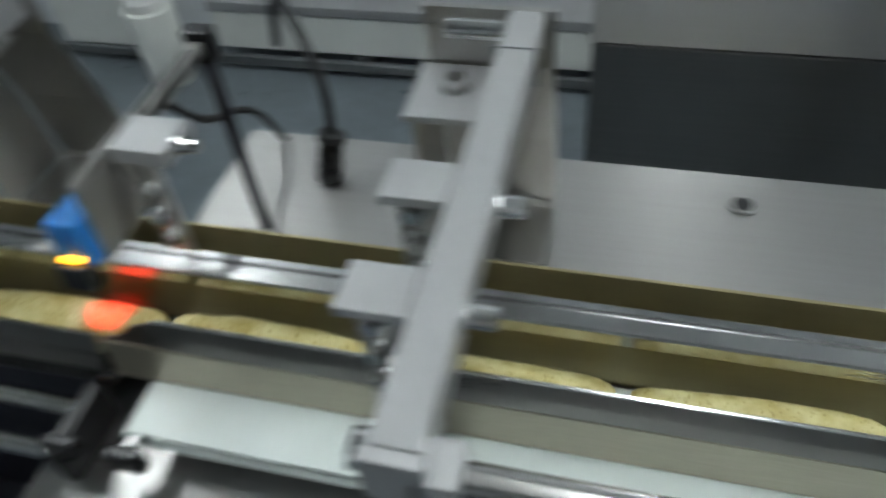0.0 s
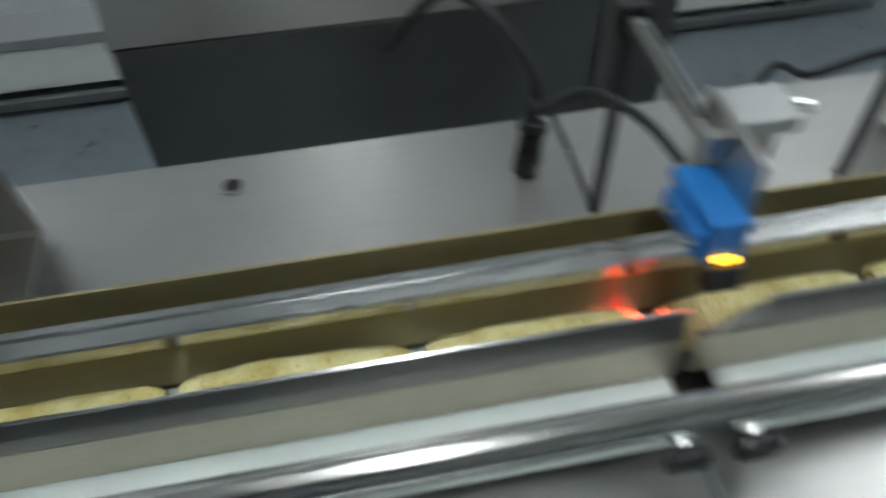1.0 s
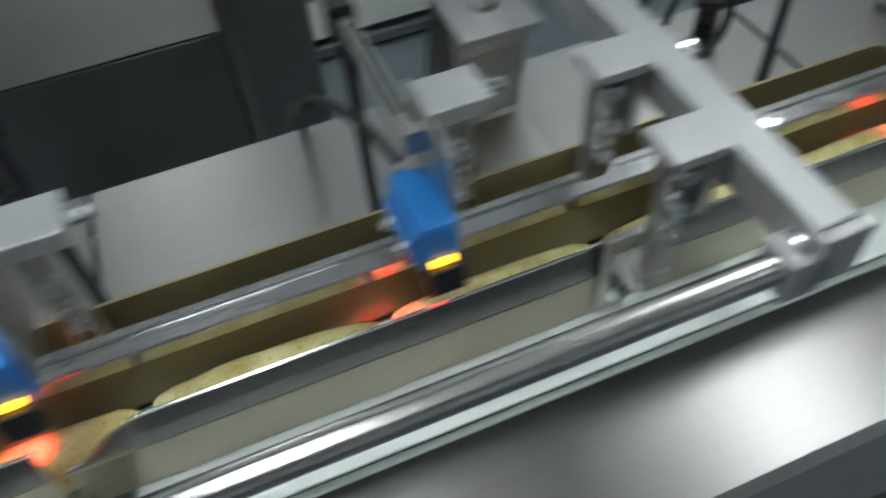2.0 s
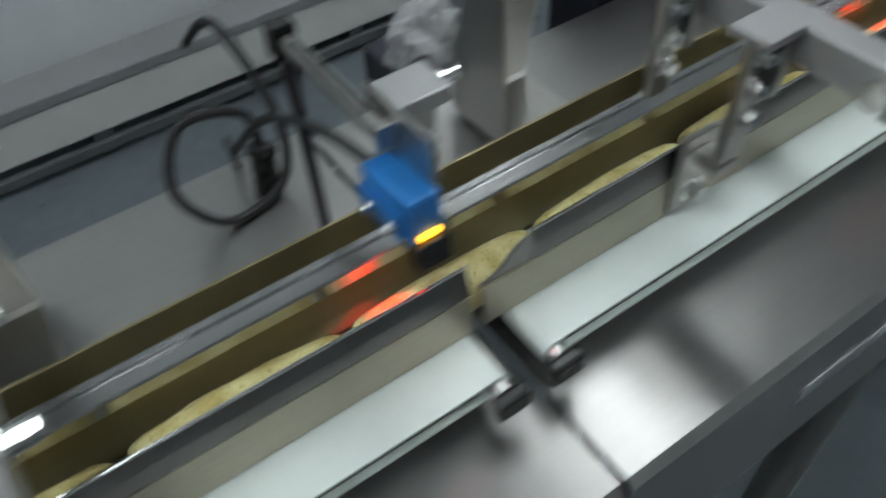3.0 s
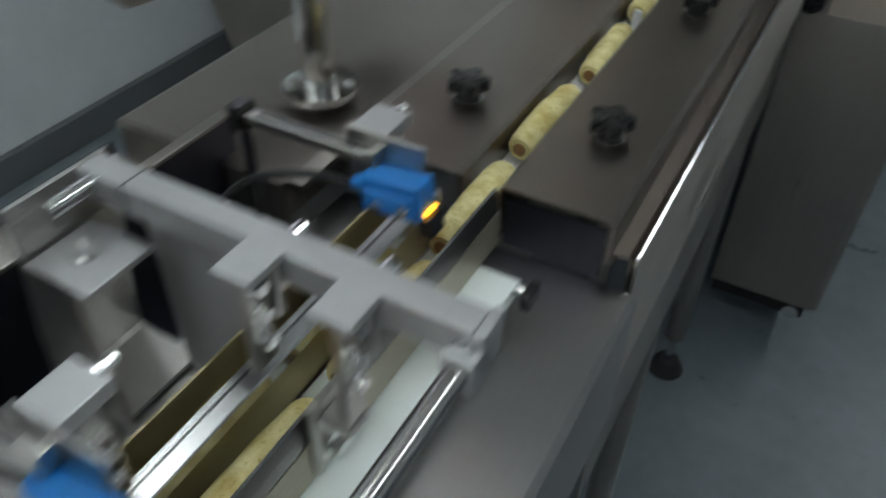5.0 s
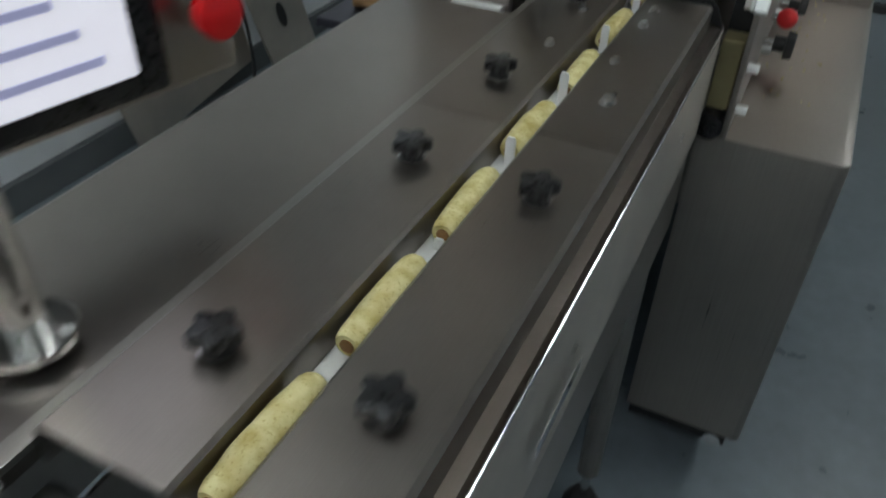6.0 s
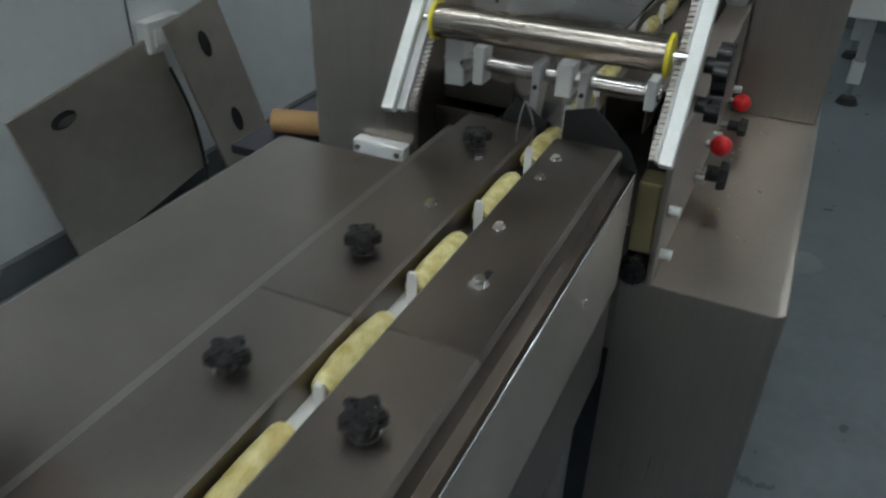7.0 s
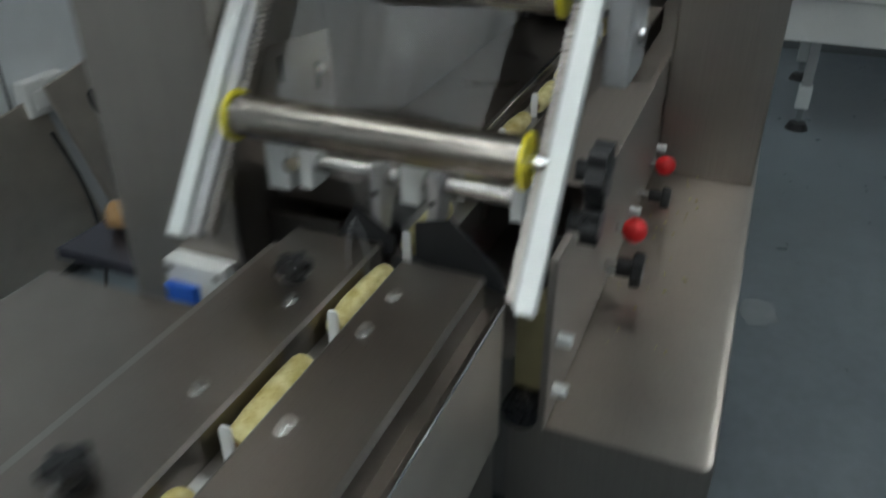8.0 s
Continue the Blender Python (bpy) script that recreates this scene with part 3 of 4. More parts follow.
def plugs():
    for x, y, loop in ((-0.251, 0.16, 0), (0.177, 0.152, 0), (0.613, 0.158, 1), (0.955, 0.14, 0)):
        t = thing("cable_plug", x, y, ZD, "black round cable plug standing on the deck", "plug", "cable plugs")
        part("plug_body", rod(B(), (0, 0, 0), (0.004, 0.006, 0.026), 0.0085, 18, 0.0075, 0.001), "black", t, smooth=True)
        part("ring", rod(B(), (0.004, 0.006, 0.0262), (0.005, 0.0075, 0.031), 0.009, 18), "rubber", t, smooth=True)
        if loop:
            pts = [(0.005, 0.008, 0.031), (0.000, 0.012, 0.055), (-0.035, 0.012, 0.062), (-0.052, 0.0, 0.030), (-0.030, -0.012, 0.004), (0.010, -0.004, 0.010),
                   (0.020, 0.012, 0.045), (0.01, 0.05, 0.09), (0.0, 0.09, 0.06)]
        else:
            pts = [(0.005, 0.008, 0.031), (0.004, 0.012, 0.06), (-0.012, 0.03, 0.085), (-0.04, 0.06, 0.09), (-0.07, 0.10, 0.03)]
        part("lead", tube(B(), pts, 0.003), "rubber", t, "black cable", smooth=True)


def machine_boxes():
    # steel motor housings behind the decks
    t = thing("motor_housing", 0.105, 0.40, 0.0, "tall brushed steel motor housing behind the deck", "housing")
    # the shell's dark reflection is put into its colour
    part("lower_shell", box(B(), -0.213, 0.213, 0.0, 0.28, 0.08, 0.826, 0.002), "dark_reflection", t, "steel lower shell toned dark for its reflection")
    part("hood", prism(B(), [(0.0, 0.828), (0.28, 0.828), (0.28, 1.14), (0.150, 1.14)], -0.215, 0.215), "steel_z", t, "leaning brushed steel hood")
    part("side_box", box(B(), 0.2152, 0.292, 0.012, 0.12, 0.08, 0.95, 0.002), "dark_reflection", t)
    part("edge_strip", box(B(), 0.2135, 0.2265, -0.003, -0.0005, 0.30, 0.95, 0.0008), "sheet", t)
    for x in (-0.19, 0.19):
        part("foot", box(B(), x - 0.02, x + 0.02, 0.05, 0.09, 0.0, 0.079), "sheet", t)
    # long dark side housing with an open top
    t = thing("side_housing", 1.082, YK + 0.018, ZD - 0.1, "long dark sheet-steel side housing, open at the top", "housing")
    part("front_sheet", box(B(), -0.165, 0.181, -0.026, -0.023, 0.0, 0.166, 0.0005), "dark_sheet", t)
    part("rim", box(B(), -0.165, 0.181, -0.0275, -0.018, 0.1665, 0.170, 0.001), "sheet", t, "folded steel rim")
    part("end_sheet", box(B(), -0.1685, -0.1655, -0.026, 0.03, 0.0, 0.160), "dark_sheet", t)
    part("rear_sheet", box(B(), -0.10, 0.168, 0.10, 0.103, 0.0, 0.11), "dark_sheet", t)
    part("inner_rail", box(B(), -0.10, 0.168, 0.06, 0.0995, 0.085, 0.100, 0.001), "sheet", t)
    part("stand", box(B(), -0.1, -0.06, 0.02, 0.06, -(ZD - 0.1), -0.001), "sheet", t)
    part("stand", box(B(), 0.06, 0.1, 0.02, 0.06, -(ZD - 0.1), -0.001), "sheet", t)
    # crumpled bag on the deck
    rnd = random.Random(5)
    bm = B()
    bmesh.ops.create_icosphere(bm, subdivisions=4, radius=1.0)
    for v in bm.verts:
        n = noise.noise(v.co * 2.2) * 0.25 + noise.noise(v.co * 5) * 0.10
        v.co = v.co * (1 + n)
        v.co = Vector((v.co.x * 0.034, v.co.y * 0.028, max(v.co.z, -0.55) * 0.036 + 0.006))
    t = single("plastic_bag", bm, "bag", "crumpled greyish plastic bag on a housing", "bag", smooth=False, m=pose(0.800, 0.262, ZD - 0.03))
    bx = thing("junction_box", 0.805, 0.275, 0.59, "small dark junction box behind the deck", "box")
    part("shell", box(B(), -0.035, 0.035, -0.030, 0.05, 0.0, 0.235, 0.004), "dark_sheet", bx)
    part("stand", box(B(), -0.02, 0.02, -0.02, 0.02, -0.59, -0.001), "sheet", bx)


# ---------------------------------------------------------------- lug infeed of the wrapper
ZC = 0.920
LANE = 0.011
XA, XB, XS = 1.303, 2.150, 1.743


def star_knob(name, x, y, z, grp, m=None, r=0.0175):
    t = thing(name, x, y, z, "black five-lobed star knob on a threaded stud", "knob", grp)
    bm = B()
    pts = []
    for i in range(50):
        a = 2 * math.pi * i / 50
        rad = r * (0.86 + 0.15 * math.cos(5 * a))
        pts.append((rad * math.cos(a), rad * math.sin(a)))
    prism(bm, pts, 0.009, 0.019, "z")
    top = [f for f in bm.faces if len(f.verts) > 10]
    bmesh.ops.bevel(bm, geom=list({e for f in top for e in f.edges}), offset=0.002, segments=2, affect="EDGES", profile=0.6)
    part("head", bm, "black", t, smooth=True)
    part("hub", rod(B(), (0, 0, 0.0012), (0, 0, 0.0095), r * 0.62, 20, r * 0.52), "black", t, smooth=True)
    part("stud", rod(B(), (0, 0, 0), (0, 0, 0.0012), 0.012, 18), "bright", t, smooth=True)
    return t


def lug_infeed():
    # covers on both sides of the lane, each in two lengths
    for (y0, y1, nm) in ((0.027, 0.120, "rear"), (-0.084, -0.004, "front")):
        for a, b in ((XA, XS - 0.0008), (XS + 0.0008, XB if y0 < 0 else XB + 0.02)):
            t = thing("lane_cover", (a + b) / 2, (y0 + y1) / 2, ZC, "worn grey steel cover plate beside the product lane", "cover plate", "lane cover plates")
            h, w = (b - a) / 2, (y1 - y0) / 2
            s = 1 if y0 > 0 else -1
            # lane edge folds down as the lane wall, outer edge folds down too
            pl = [(-w * s, -0.040), (-w * s, -0.002), (-(w - 0.002) * s, 0.0), ((w - 0.003) * s, 0.0), (w * s, -0.003), (w * s, -0.030)]
            part("plate", prism(B(), strip(pl, 0.0022), -h, h), "cover", t)
            for bx in (() if a < XS else (1.935 - (a + b) / 2, 2.055 - (a + b) / 2) if y0 > 0 else (1.925 - (a + b) / 2, 2.04 - (a + b) / 2, 2.092 - (a + b) / 2)):
                bm = B()
                bolt(bm, (bx, -0.02 * s, 0.0012), (0, 0, 1), 0.0042, 0.005)
                part("bolt", bm, "bright", t, smooth=True)
    bk = thing("cover_box", (XA + XB) / 2, -0.044, ZC - 0.032, "dark box frame under the front cover plates", "box frame")
    part("end_sheet", box(B(), -(XB - XA) / 2, -(XB - XA) / 2 + 0.003, -0.036, 0.036, -0.016, 0.026), "dark_sheet", bk)
    part("rail", box(B(), -(XB - XA) / 2 + 0.02, (XB - XA) / 2, -0.040, -0.034, -0.018, 0.002), "sheet", bk)
    # lane bed: white strips with the chain slot between, its shade painted black
    bed = thing("lane_bed", (XA + XB) / 2, LANE, ZC - 0.032, "white plastic lane bed with a chain slot floor painted black for shade", "lane bed")
    h = (XB - XA) / 2
    part("strip", box(B(), -h, 0.16, 0.0005, 0.0145, 0.0, 0.004), "white", bed, "white sliding strip")
    part("strip", box(B(), -h, 0.16, -0.0142, -0.0105, 0.0, 0.004), "white", bed, "white sliding strip")
    part("strip", box(B(), 0.1605, h, 0.0005, 0.0145, 0.0, 0.004), "steel", bed)
    part("strip", box(B(), 0.1605, h, -0.0142, -0.0105, 0.0, 0.004), "steel", bed)
    part("slot_floor", box(B(), -h, h, -0.016, 0.016, -0.012, -0.008), "void", bed, "chain slot floor painted black for shade")
    # table behind the lane: seam strip and wide plate
    t = thing("wide_table", 1.68, 0.22, ZC - 0.012, "wide worn steel table top beside the lane", "table")
    part("seam_strip", box(B(), -0.43, 0.47, -0.0985, -0.084, -0.004, 0.0015, 0.0006), "sheet", t, "worn steel seam strip")
    part("plate", prism(B(), strip([(-0.083, -0.03), (-0.083, -0.0015), (0.077, -0.0015), (0.080, -0.004), (0.080, -0.09)], 0.003), -0.43, 0.35), "cover", t)
    part("end_apron", box(B(), -0.433, -0.4302, -0.083, 0.079, -0.16, -0.002), "sheet", t)
    part("rear_apron", box(B(), -0.43, 0.35, 0.0815, 0.084, -0.30, -0.003), "sheet", t)
    for lx in (-0.38, 0.31):
        part("leg", box(B(), lx, lx + 0.03, 0.05, 0.08, -(ZC - 0.012), -0.0045), "sheet", t)
    fr = thing("front_frame", 1.75, -0.0925, ZC - 0.03, "steel side rail with a raised lip along the lane covers", "frame rail")
    part("step_rail", prism(B(), strip([(0.012, -0.006), (0.012, 0.0), (-0.004, 0.002), (-0.006, -0.0008), (-0.006, -0.020)], 0.002), -0.44, 0.40), "cover", fr)
    part("lip", box(B(), -0.44, 0.40, -0.0110, -0.0087, -0.150, 0.004, 0.0008), "panel_steel", fr, "folded outer sheet with a bright lip")
    part("lip_edge", rod(B(), (-0.44, -0.0099, 0.0044), (0.40, -0.0099, 0.0044), 0.0014, 8), "bright", fr, "bright rubbed edge", smooth=True)
    part("screw", rod(B(), (-0.16, -0.0112, -0.060), (-0.16, -0.0135, -0.060), 0.005, 14), "bright", fr, smooth=True)
    part("screw", rod(B(), (0.22, -0.0112, -0.060), (0.22, -0.0135, -0.060), 0.005, 14), "bright", fr, smooth=True)
    part("side_sheet", box(B(), -0.44, 0.40, -0.0068, -0.004, -0.30, -0.0215), "sheet", fr)
    # knobs and screws
    star_knob("star_knob", 1.396, 0.070, ZC, "star knobs")
    for x, y in ((1.651, 0.073), (1.834, 0.071), (2.087, 0.070), (1.398, -0.046), (1.641, -0.044)):
        star_knob("star_knob", x, y, ZC, "star knobs")
    sc = thing("slot_screw", 1.828, -0.045, ZC, "bright screw in a short dark slot", "screw")
    part("slot", box(B(), -0.004, 0.024, -0.003, 0.003, 0.0012, 0.0016), "void", sc)
    bm = B()
    rod(bm, (0, 0, 0.0017), (0, 0, 0.003), 0.0085, 18)
    rod(bm, (0, 0, 0.003), (0, 0, 0.009), 0.005, 14)
    part("head", bm, "bright", sc, smooth=True)


def control_panel():
    # operator panel on a post, with a lit screen, a selector and a red stop button
    p = thing("control_panel", 1.352, 0.180, ZC - 0.003, "steel operator panel on a post with screen and red stop button", "control panel")
    part("flange", rod(B(), (0, 0, 0), (0, 0, 0.006), 0.030, 28), "bright", p, smooth=True)
    part("post", rod(B(), (0, 0, 0.006), (0, 0, 0.14), 0.014, 24), "chrome", p, smooth=True)
    for a in range(4):
        bm = B()
        bolt(bm, (0.022 * math.cos(a * 1.57 + 0.6), 0.022 * math.sin(a * 1.57 + 0.6), 0.006), (0, 0, 1), 0.003, 0.004)
        part("bolt", bm, "bright", p, smooth=True)
    face = pose(0.062, 0.058, 0.0, 0, 0, -12)
    part("case", box(B(), -0.16, 0.178, -0.01, 0.07, 0.085, 0.30, 0.004, face), "cabinet", p, "steel panel case")
    part("bezel", box(B(), -0.14, 0.116, -0.016, -0.0105, 0.092, 0.29, 0.004, face), "black", p, "black screen bezel")
    s = part("screen", box(B(), -0.125, 0.092, -0.0185, -0.0165, 0.110, 0.275, 0.001, face), "screen", p, "lit pale screen")
    bm = B()
    for i in range(6):
        box(bm, -0.02 + 0.01 * (i % 2), 0.07 - 0.012 * (i % 3), -0.0192, -0.0188, 0.125 + i * 0.021, 0.131 + i * 0.021, 0, face)
    part("text_bar", bm, "screen_bar", s)
    st = part("stop_button", rod(B(), face @ Vector((0.150, -0.040, 0.140)), face @ Vector((0.150, -0.022, 0.140)), 0.019, 32, 0.0155, 0.003), "red", p, "red mushroom stop button", smooth=True)
    part("collar", rod(B(), face @ Vector((0.150, -0.022, 0.140)), face @ Vector((0.150, -0.0105, 0.140)), 0.0105, 24), "bright", st, smooth=True)
    sw = part("selector", box(B(), 0.140, 0.162, -0.040, -0.020, 0.186, 0.194, 0.002, face), "black", p, "black selector switch")
    part("collar", rod(B(), face @ Vector((0.151, -0.020, 0.190)), face @ Vector((0.151, -0.0105, 0.190)), 0.0125, 24), "bright", sw, smooth=True)


# ---------------------------------------------------------------- wrapping machine
def wrapper():
    w = thing("wrapping_machine", 2.6, 0.0, 0.0, "large brushed steel flow-wrapping machine housing", "wrapping machine")
    X = -2.6
    # rear cabinet beside the lane
    part("rear_cabinet", box(B(), 2.165 + X, 4.6 + X, 0.186, 0.345, 0.10, 1.72, 0.006), "cabinet", w, "tall steel cabinet side")
    part("side_shelf", box(B(), 2.27 + X, 2.62 + X, 0.3455, 0.60, 0.718, 0.734, 0.001), "dark_sheet", w, "small side shelf")
    # front bench: a folded box with rounded corners, standing clear of the floor
    rr = 0.016
    out = [(4.6 + X, -0.100), (2.193 + X, -0.100), (2.193 + X, -0.306 + rr)]
    out += [(2.193 + X + rr - rr * math.cos(a), -0.306 + rr - rr * math.sin(a)) for a in (0.26, 0.52, 0.79, 1.05, 1.31)]
    out += [(2.193 + X + rr, -0.306), (4.6 + X, -0.306)]
    bm = prism(B(), out, 0.150, 0.727, "z")
    top = [e for e in bm.edges if all(v.co.z > 0.726 for v in e.verts)]
    bmesh.ops.bevel(bm, geom=top, offset=0.004, segments=2, affect="EDGES", profile=0.5)
    part("front_bench", bm, "cabinet", w, "steel bench box with a rounded corner", smooth=True)
    part("bench_base", box(B(), 2.215 + X, 4.58 + X, -0.285, -0.105, 0.105, 0.1495), "rubber", w, "dark recessed base")
    part("base_bolt", rod(B(), (2.206 + X, -0.262, 0.118), (2.2145 + X, -0.262, 0.118), 0.016, 16), "bright", w, smooth=True)
    part("tall_cabinet", box(B(), 2.87 + X, 4.6 + X, -0.300, -0.1415, 0.7275, 1.9, 0.004), "cabinet", w, "tall steel side cabinet")
    part("side_plate", box(B(), 2.186 + X, 2.869 + X, -0.140, -0.132, 0.728, 0.930, 0.002), "side_steel", w, "upright side plate")
    part("side_flange", box(B(), 2.34 + X, 2.70 + X, -0.143, -0.070, 0.9305, 0.934, 0.001), "side_steel", w, "flat flange on the side plate")
    part("floor_sheet", box(B(), 2.200 + X, 4.6 + X, -0.0995, 0.185, 0.60, 0.80), "sheet", w)
    for y0, y1, x0 in ((0.034, 0.182, 2.30), (-0.068, -0.010, 2.36)):
        part("tunnel_cover", prism(B(), strip([(y0, 0.86), (y0, 0.903), (y0 + 0.002, 0.905), (y1 - 0.002, 0.905), (y1, 0.903), (y1, 0.86)], 0.0024), x0 + X, 3.30 + X), "cover", w, "cover plate of the forming tunnel")
    part("tunnel_bed", box(B(), 2.20 + X, 3.9 + X, -0.008, 0.032, 0.8005, 0.890), "steel", w)
    part("tunnel_lip", box(B(), 2.45 + X, 3.25 + X, 0.036, 0.044, 0.9065, 0.915, 0.001), "bright", w, "bright edge strip")
    part("cheek", prism(B(), [(0.062, 0.8005), (0.185, 0.8005), (0.185, 0.903), (0.100, 0.903)], 2.215 + X, 2.219 + X), "cover", w, "slanted cheek of the tunnel mouth")
    part("end_wall", box(B(), 3.9 + X, 4.6 + X, -0.131, 0.185, 0.801, 1.72), "sheet", w)
    part("dark_head", box(B(), 3.10 + X, 3.28 + X, 0.050, 0.182, 0.9065, 1.10, 0.006), "black", w, "black sealing head")
    part("white_block", box(B(), 3.02 + X, 3.09 + X, -0.030, 0.048, 0.955, 0.985, 0.003), "white", w, "white guard block")
    part("head_roller", rod(B(), (3.06 + X, 0.075, 0.945), (3.06 + X, 0.135, 0.945), 0.018, 24), "bright", w, smooth=True)
    part("cross_plate", prism(B(), [(0.088, 1.035), (0.1855, 1.022), (0.1855, 1.075), (0.088, 1.108)], 2.205 + X, 2.208 + X), "cabinet", w, "small upright plate with slots")
    for y in (0.099, 0.139):
        part("plate_slot", box(B(), 2.2035 + X, 2.2045 + X, y, y + 0.004, 1.052, 1.078), "void", w)
    part("plate_screw", rod(B(), (2.200 + X, 0.094, 1.072), (2.2048 + X, 0.094, 1.072), 0.005, 14), "bright", w, smooth=True)
    part("inner_block", box(B(), 2.24 + X, 2.42 + X, 0.085, 0.1855, 0.9065, 0.945, 0.003), "cover", w)
    for x, y in ((2.75, -0.22), (4.4, -0.22), (2.30, 0.25), (4.4, 0.25)):
        f = part("foot", rod(B(), (x + X, y, 0.03), (x + X, y, 0.31), 0.015, 16), "bright", w, smooth=True)
        part("pad", rod(B(), (x + X, y, 0.0), (x + X, y, 0.03), 0.04, 20, 0.03), "rubber", f, smooth=True)
    # opening between lane frame and side plate, with its motor and a black sheet for shade
    part("motor", rod(B(), (2.185 + X, -0.113, 0.742), (2.230 + X, -0.113, 0.742), 0.020, 24, None, 0.003), "black", w, "black motor end", smooth=True)
    part("inner_box", box(B(), 2.200 + X, 2.24 + X, -0.131, -0.101, 0.765, 0.865, 0.003), "olive", w, "yellowish inner bracket")
    part("shade_black", box(B(), 2.245 + X, 2.249 + X, -0.131, -0.1005, 0.728, 0.92), "void", w)
    # bolts along the side plate, paled to paint in the highlights of steel
    for x, z in ((2.207, 0.768), (2.21, 0.829), (2.473, 0.758), (2.62, 0.772), (2.86, 0.775)):
        bm = B()
        rod(bm, (x + X, -0.1405, z), (x + X, -0.156, z), 0.0070, 18, None, 0.001)
        part("bolt", bm, "alu_white", w, "steel bolt with its highlight painted pale", smooth=True)
    # black film flaps by the lane end
    for s, y0, y1 in ((1, 0.018, 0.085), (-1, -0.10, -0.004)):
        bm = B()
        pts = [(y0, 0.905), (y1, 0.895), (y1 - 0.012, 0.925), ((y0 + y1) / 2 + 0.006, 0.952), (y0, 0.925)] if s > 0 else \
              [(y1, 0.905), (y0, 0.885), (y0 + 0.012, 0.910), ((y0 + y1) / 2 + 0.012, 0.955), (y1, 0.945)]
        prism(bm, pts, 2.178 + X, 2.181 + X)
        part("guard_flap", bm, "rubber", w, "black plastic guard flap")


def roller_stand():
    st = thing("film_roller_stand", 2.12, 0.02, ZC, "two leaning aluminium arms carrying polished film rollers", "roller stand")
    top, bot = Vector((0.209, 0, 0.376)), Vector((-0.052, 0, 0.030))
    d = (top - bot).normalized()
    ang = math.degrees(math.atan2(d.x, d.z))
    for y, s in ((-0.165, -1), (0.155, 1)):
        m = Matrix.Translation(bot + Vector((0, y, 0))) @ pose(0, 0, 0, 0, ang, 0)
        L = (top - bot).length
        arm = part("arm", box(B(), -0.007, 0.007, -0.0075, 0.0075, 0.0, L, 0.002, m), "alu_white", st, "pale aluminium arm")
        part("inner_arm", box(B(), 0.001, 0.011, -0.019 if s > 0 else 0.0082, -0.0082 if s > 0 else 0.012, 0.004, L, 0.001, m), "alu", st, "grey inner arm")
        bm = B()
        yy = -0.027 if s > 0 else 0.0125
        for i in range(46):
            box(bm, 0.0055, 0.0105, yy, yy + 0.007, 0.012 + i * 0.0058, 0.0150 + i * 0.0058, 0, m)
        box(bm, 0.0102, 0.018, yy, yy + 0.007, 0.008, 0.29, 0, m)
        part("gear_rack", bm, "sheet", st, "toothed steel rack")
    def roller(x, z, r, y0, y1):
        ro = part("roller", rod(B(), (x, y0, z), (x, y1, z), r, 40), "roller", st, "polished steel film roller", smooth=True)
        for y in (y0, y1):
            part("collar", rod(B(), (x, y - 0.002, z), (x, y + 0.002, z), r + 0.0035, 40), "yellow", ro, "yellow plastic collar", smooth=True)
        part("axle", rod(B(), (x, y0 - 0.03, z), (x, y1 + 0.02, z), 0.006, 16), "bright", ro, smooth=True)
    roller(0.022, 0.121, 0.0195, -0.139, 0.129)
    roller(0.104, 0.232, 0.0175, -0.139, 0.129)
    # guide shaft with clamps under the roller
    sh = part("guide_shaft", rod(B(), (0.085, -0.128, 0.056), (0.085, 0.145, 0.056), 0.0095, 24), "shaft", st, "polished guide shaft", smooth=True)
    for y, w2, h2 in ((-0.118, 0.006, 0.018), (-0.015, 0.010, 0.020), (0.128, 0.013, 0.030), (0.096, 0.007, 0.024)):
        part("shaft_block", box(B(), 0.070, 0.100, y - w2, y + w2, 0.056 - h2, 0.056 + h2, 0.002), "alu_white", sh, "white shaft block")
    part("shaft_screw", rod(B(), (0.066, 0.108, 0.058), (0.0695, 0.112, 0.058), 0.008, 16), "bright", sh, smooth=True)
    for y in (-0.040, 0.018):
        f = part("finger", prism(B(), [(0.066, 0.072), (0.098, 0.072), (0.098, 0.040), (0.082, 0.000), (0.070, -0.010), (0.064, 0.010)], y - 0.005, y + 0.005, "y"), "alu", sh, "grey guide finger")
        part("finger_hole", rod(B(), (0.0625, y, 0.045), (0.0640, y, 0.045), 0.003, 12), "void", f)
    # black clamping knobs on the front arm
    for x, z, r in ((0.046, 0.110, 0.026), (0.034, 0.070, 0.017)):
        bm = B()
        pts = [(x + r * (0.88 + 0.13 * math.cos(6 * a)) * math.cos(a), z + r * (0.88 + 0.13 * math.cos(6 * a)) * math.sin(a)) for a in [math.pi * i / 30 for i in range(60)]]
        prism(bm, pts, -0.199, -0.184, "y")
        k = part("clamp_knob", bm, "black", st, "black lobed clamp knob")
        part("stem", rod(B(), (x, -0.173, z), (x, -0.184, z), 0.009, 14), "black", k, smooth=True)
    part("upper_bracket", box(B(), 0.10, 0.17, -0.196, -0.174, 0.16, 0.33, 0.004), "alu", st, "grey upper bracket")
    bm = B()
    rod(bm, (0.125, -0.1965, 0.20), (0.125, -0.202, 0.20), 0.010, 24)
    part("bracket_bolt", bm, "bright", st, smooth=True)
    # the clear film, from the rollers down into the forming tunnel
    bm = B()
    n = 14
    rows = []
    path = [(0.090, 0.216, 0.100), (0.028, 0.1425, 0.092), (0.040, 0.110, 0.085), (0.062, 0.07, 0.058), (0.070, 0.02, 0.034), (0.10, -0.012, 0.017), (0.20, -0.012, 0.016)]
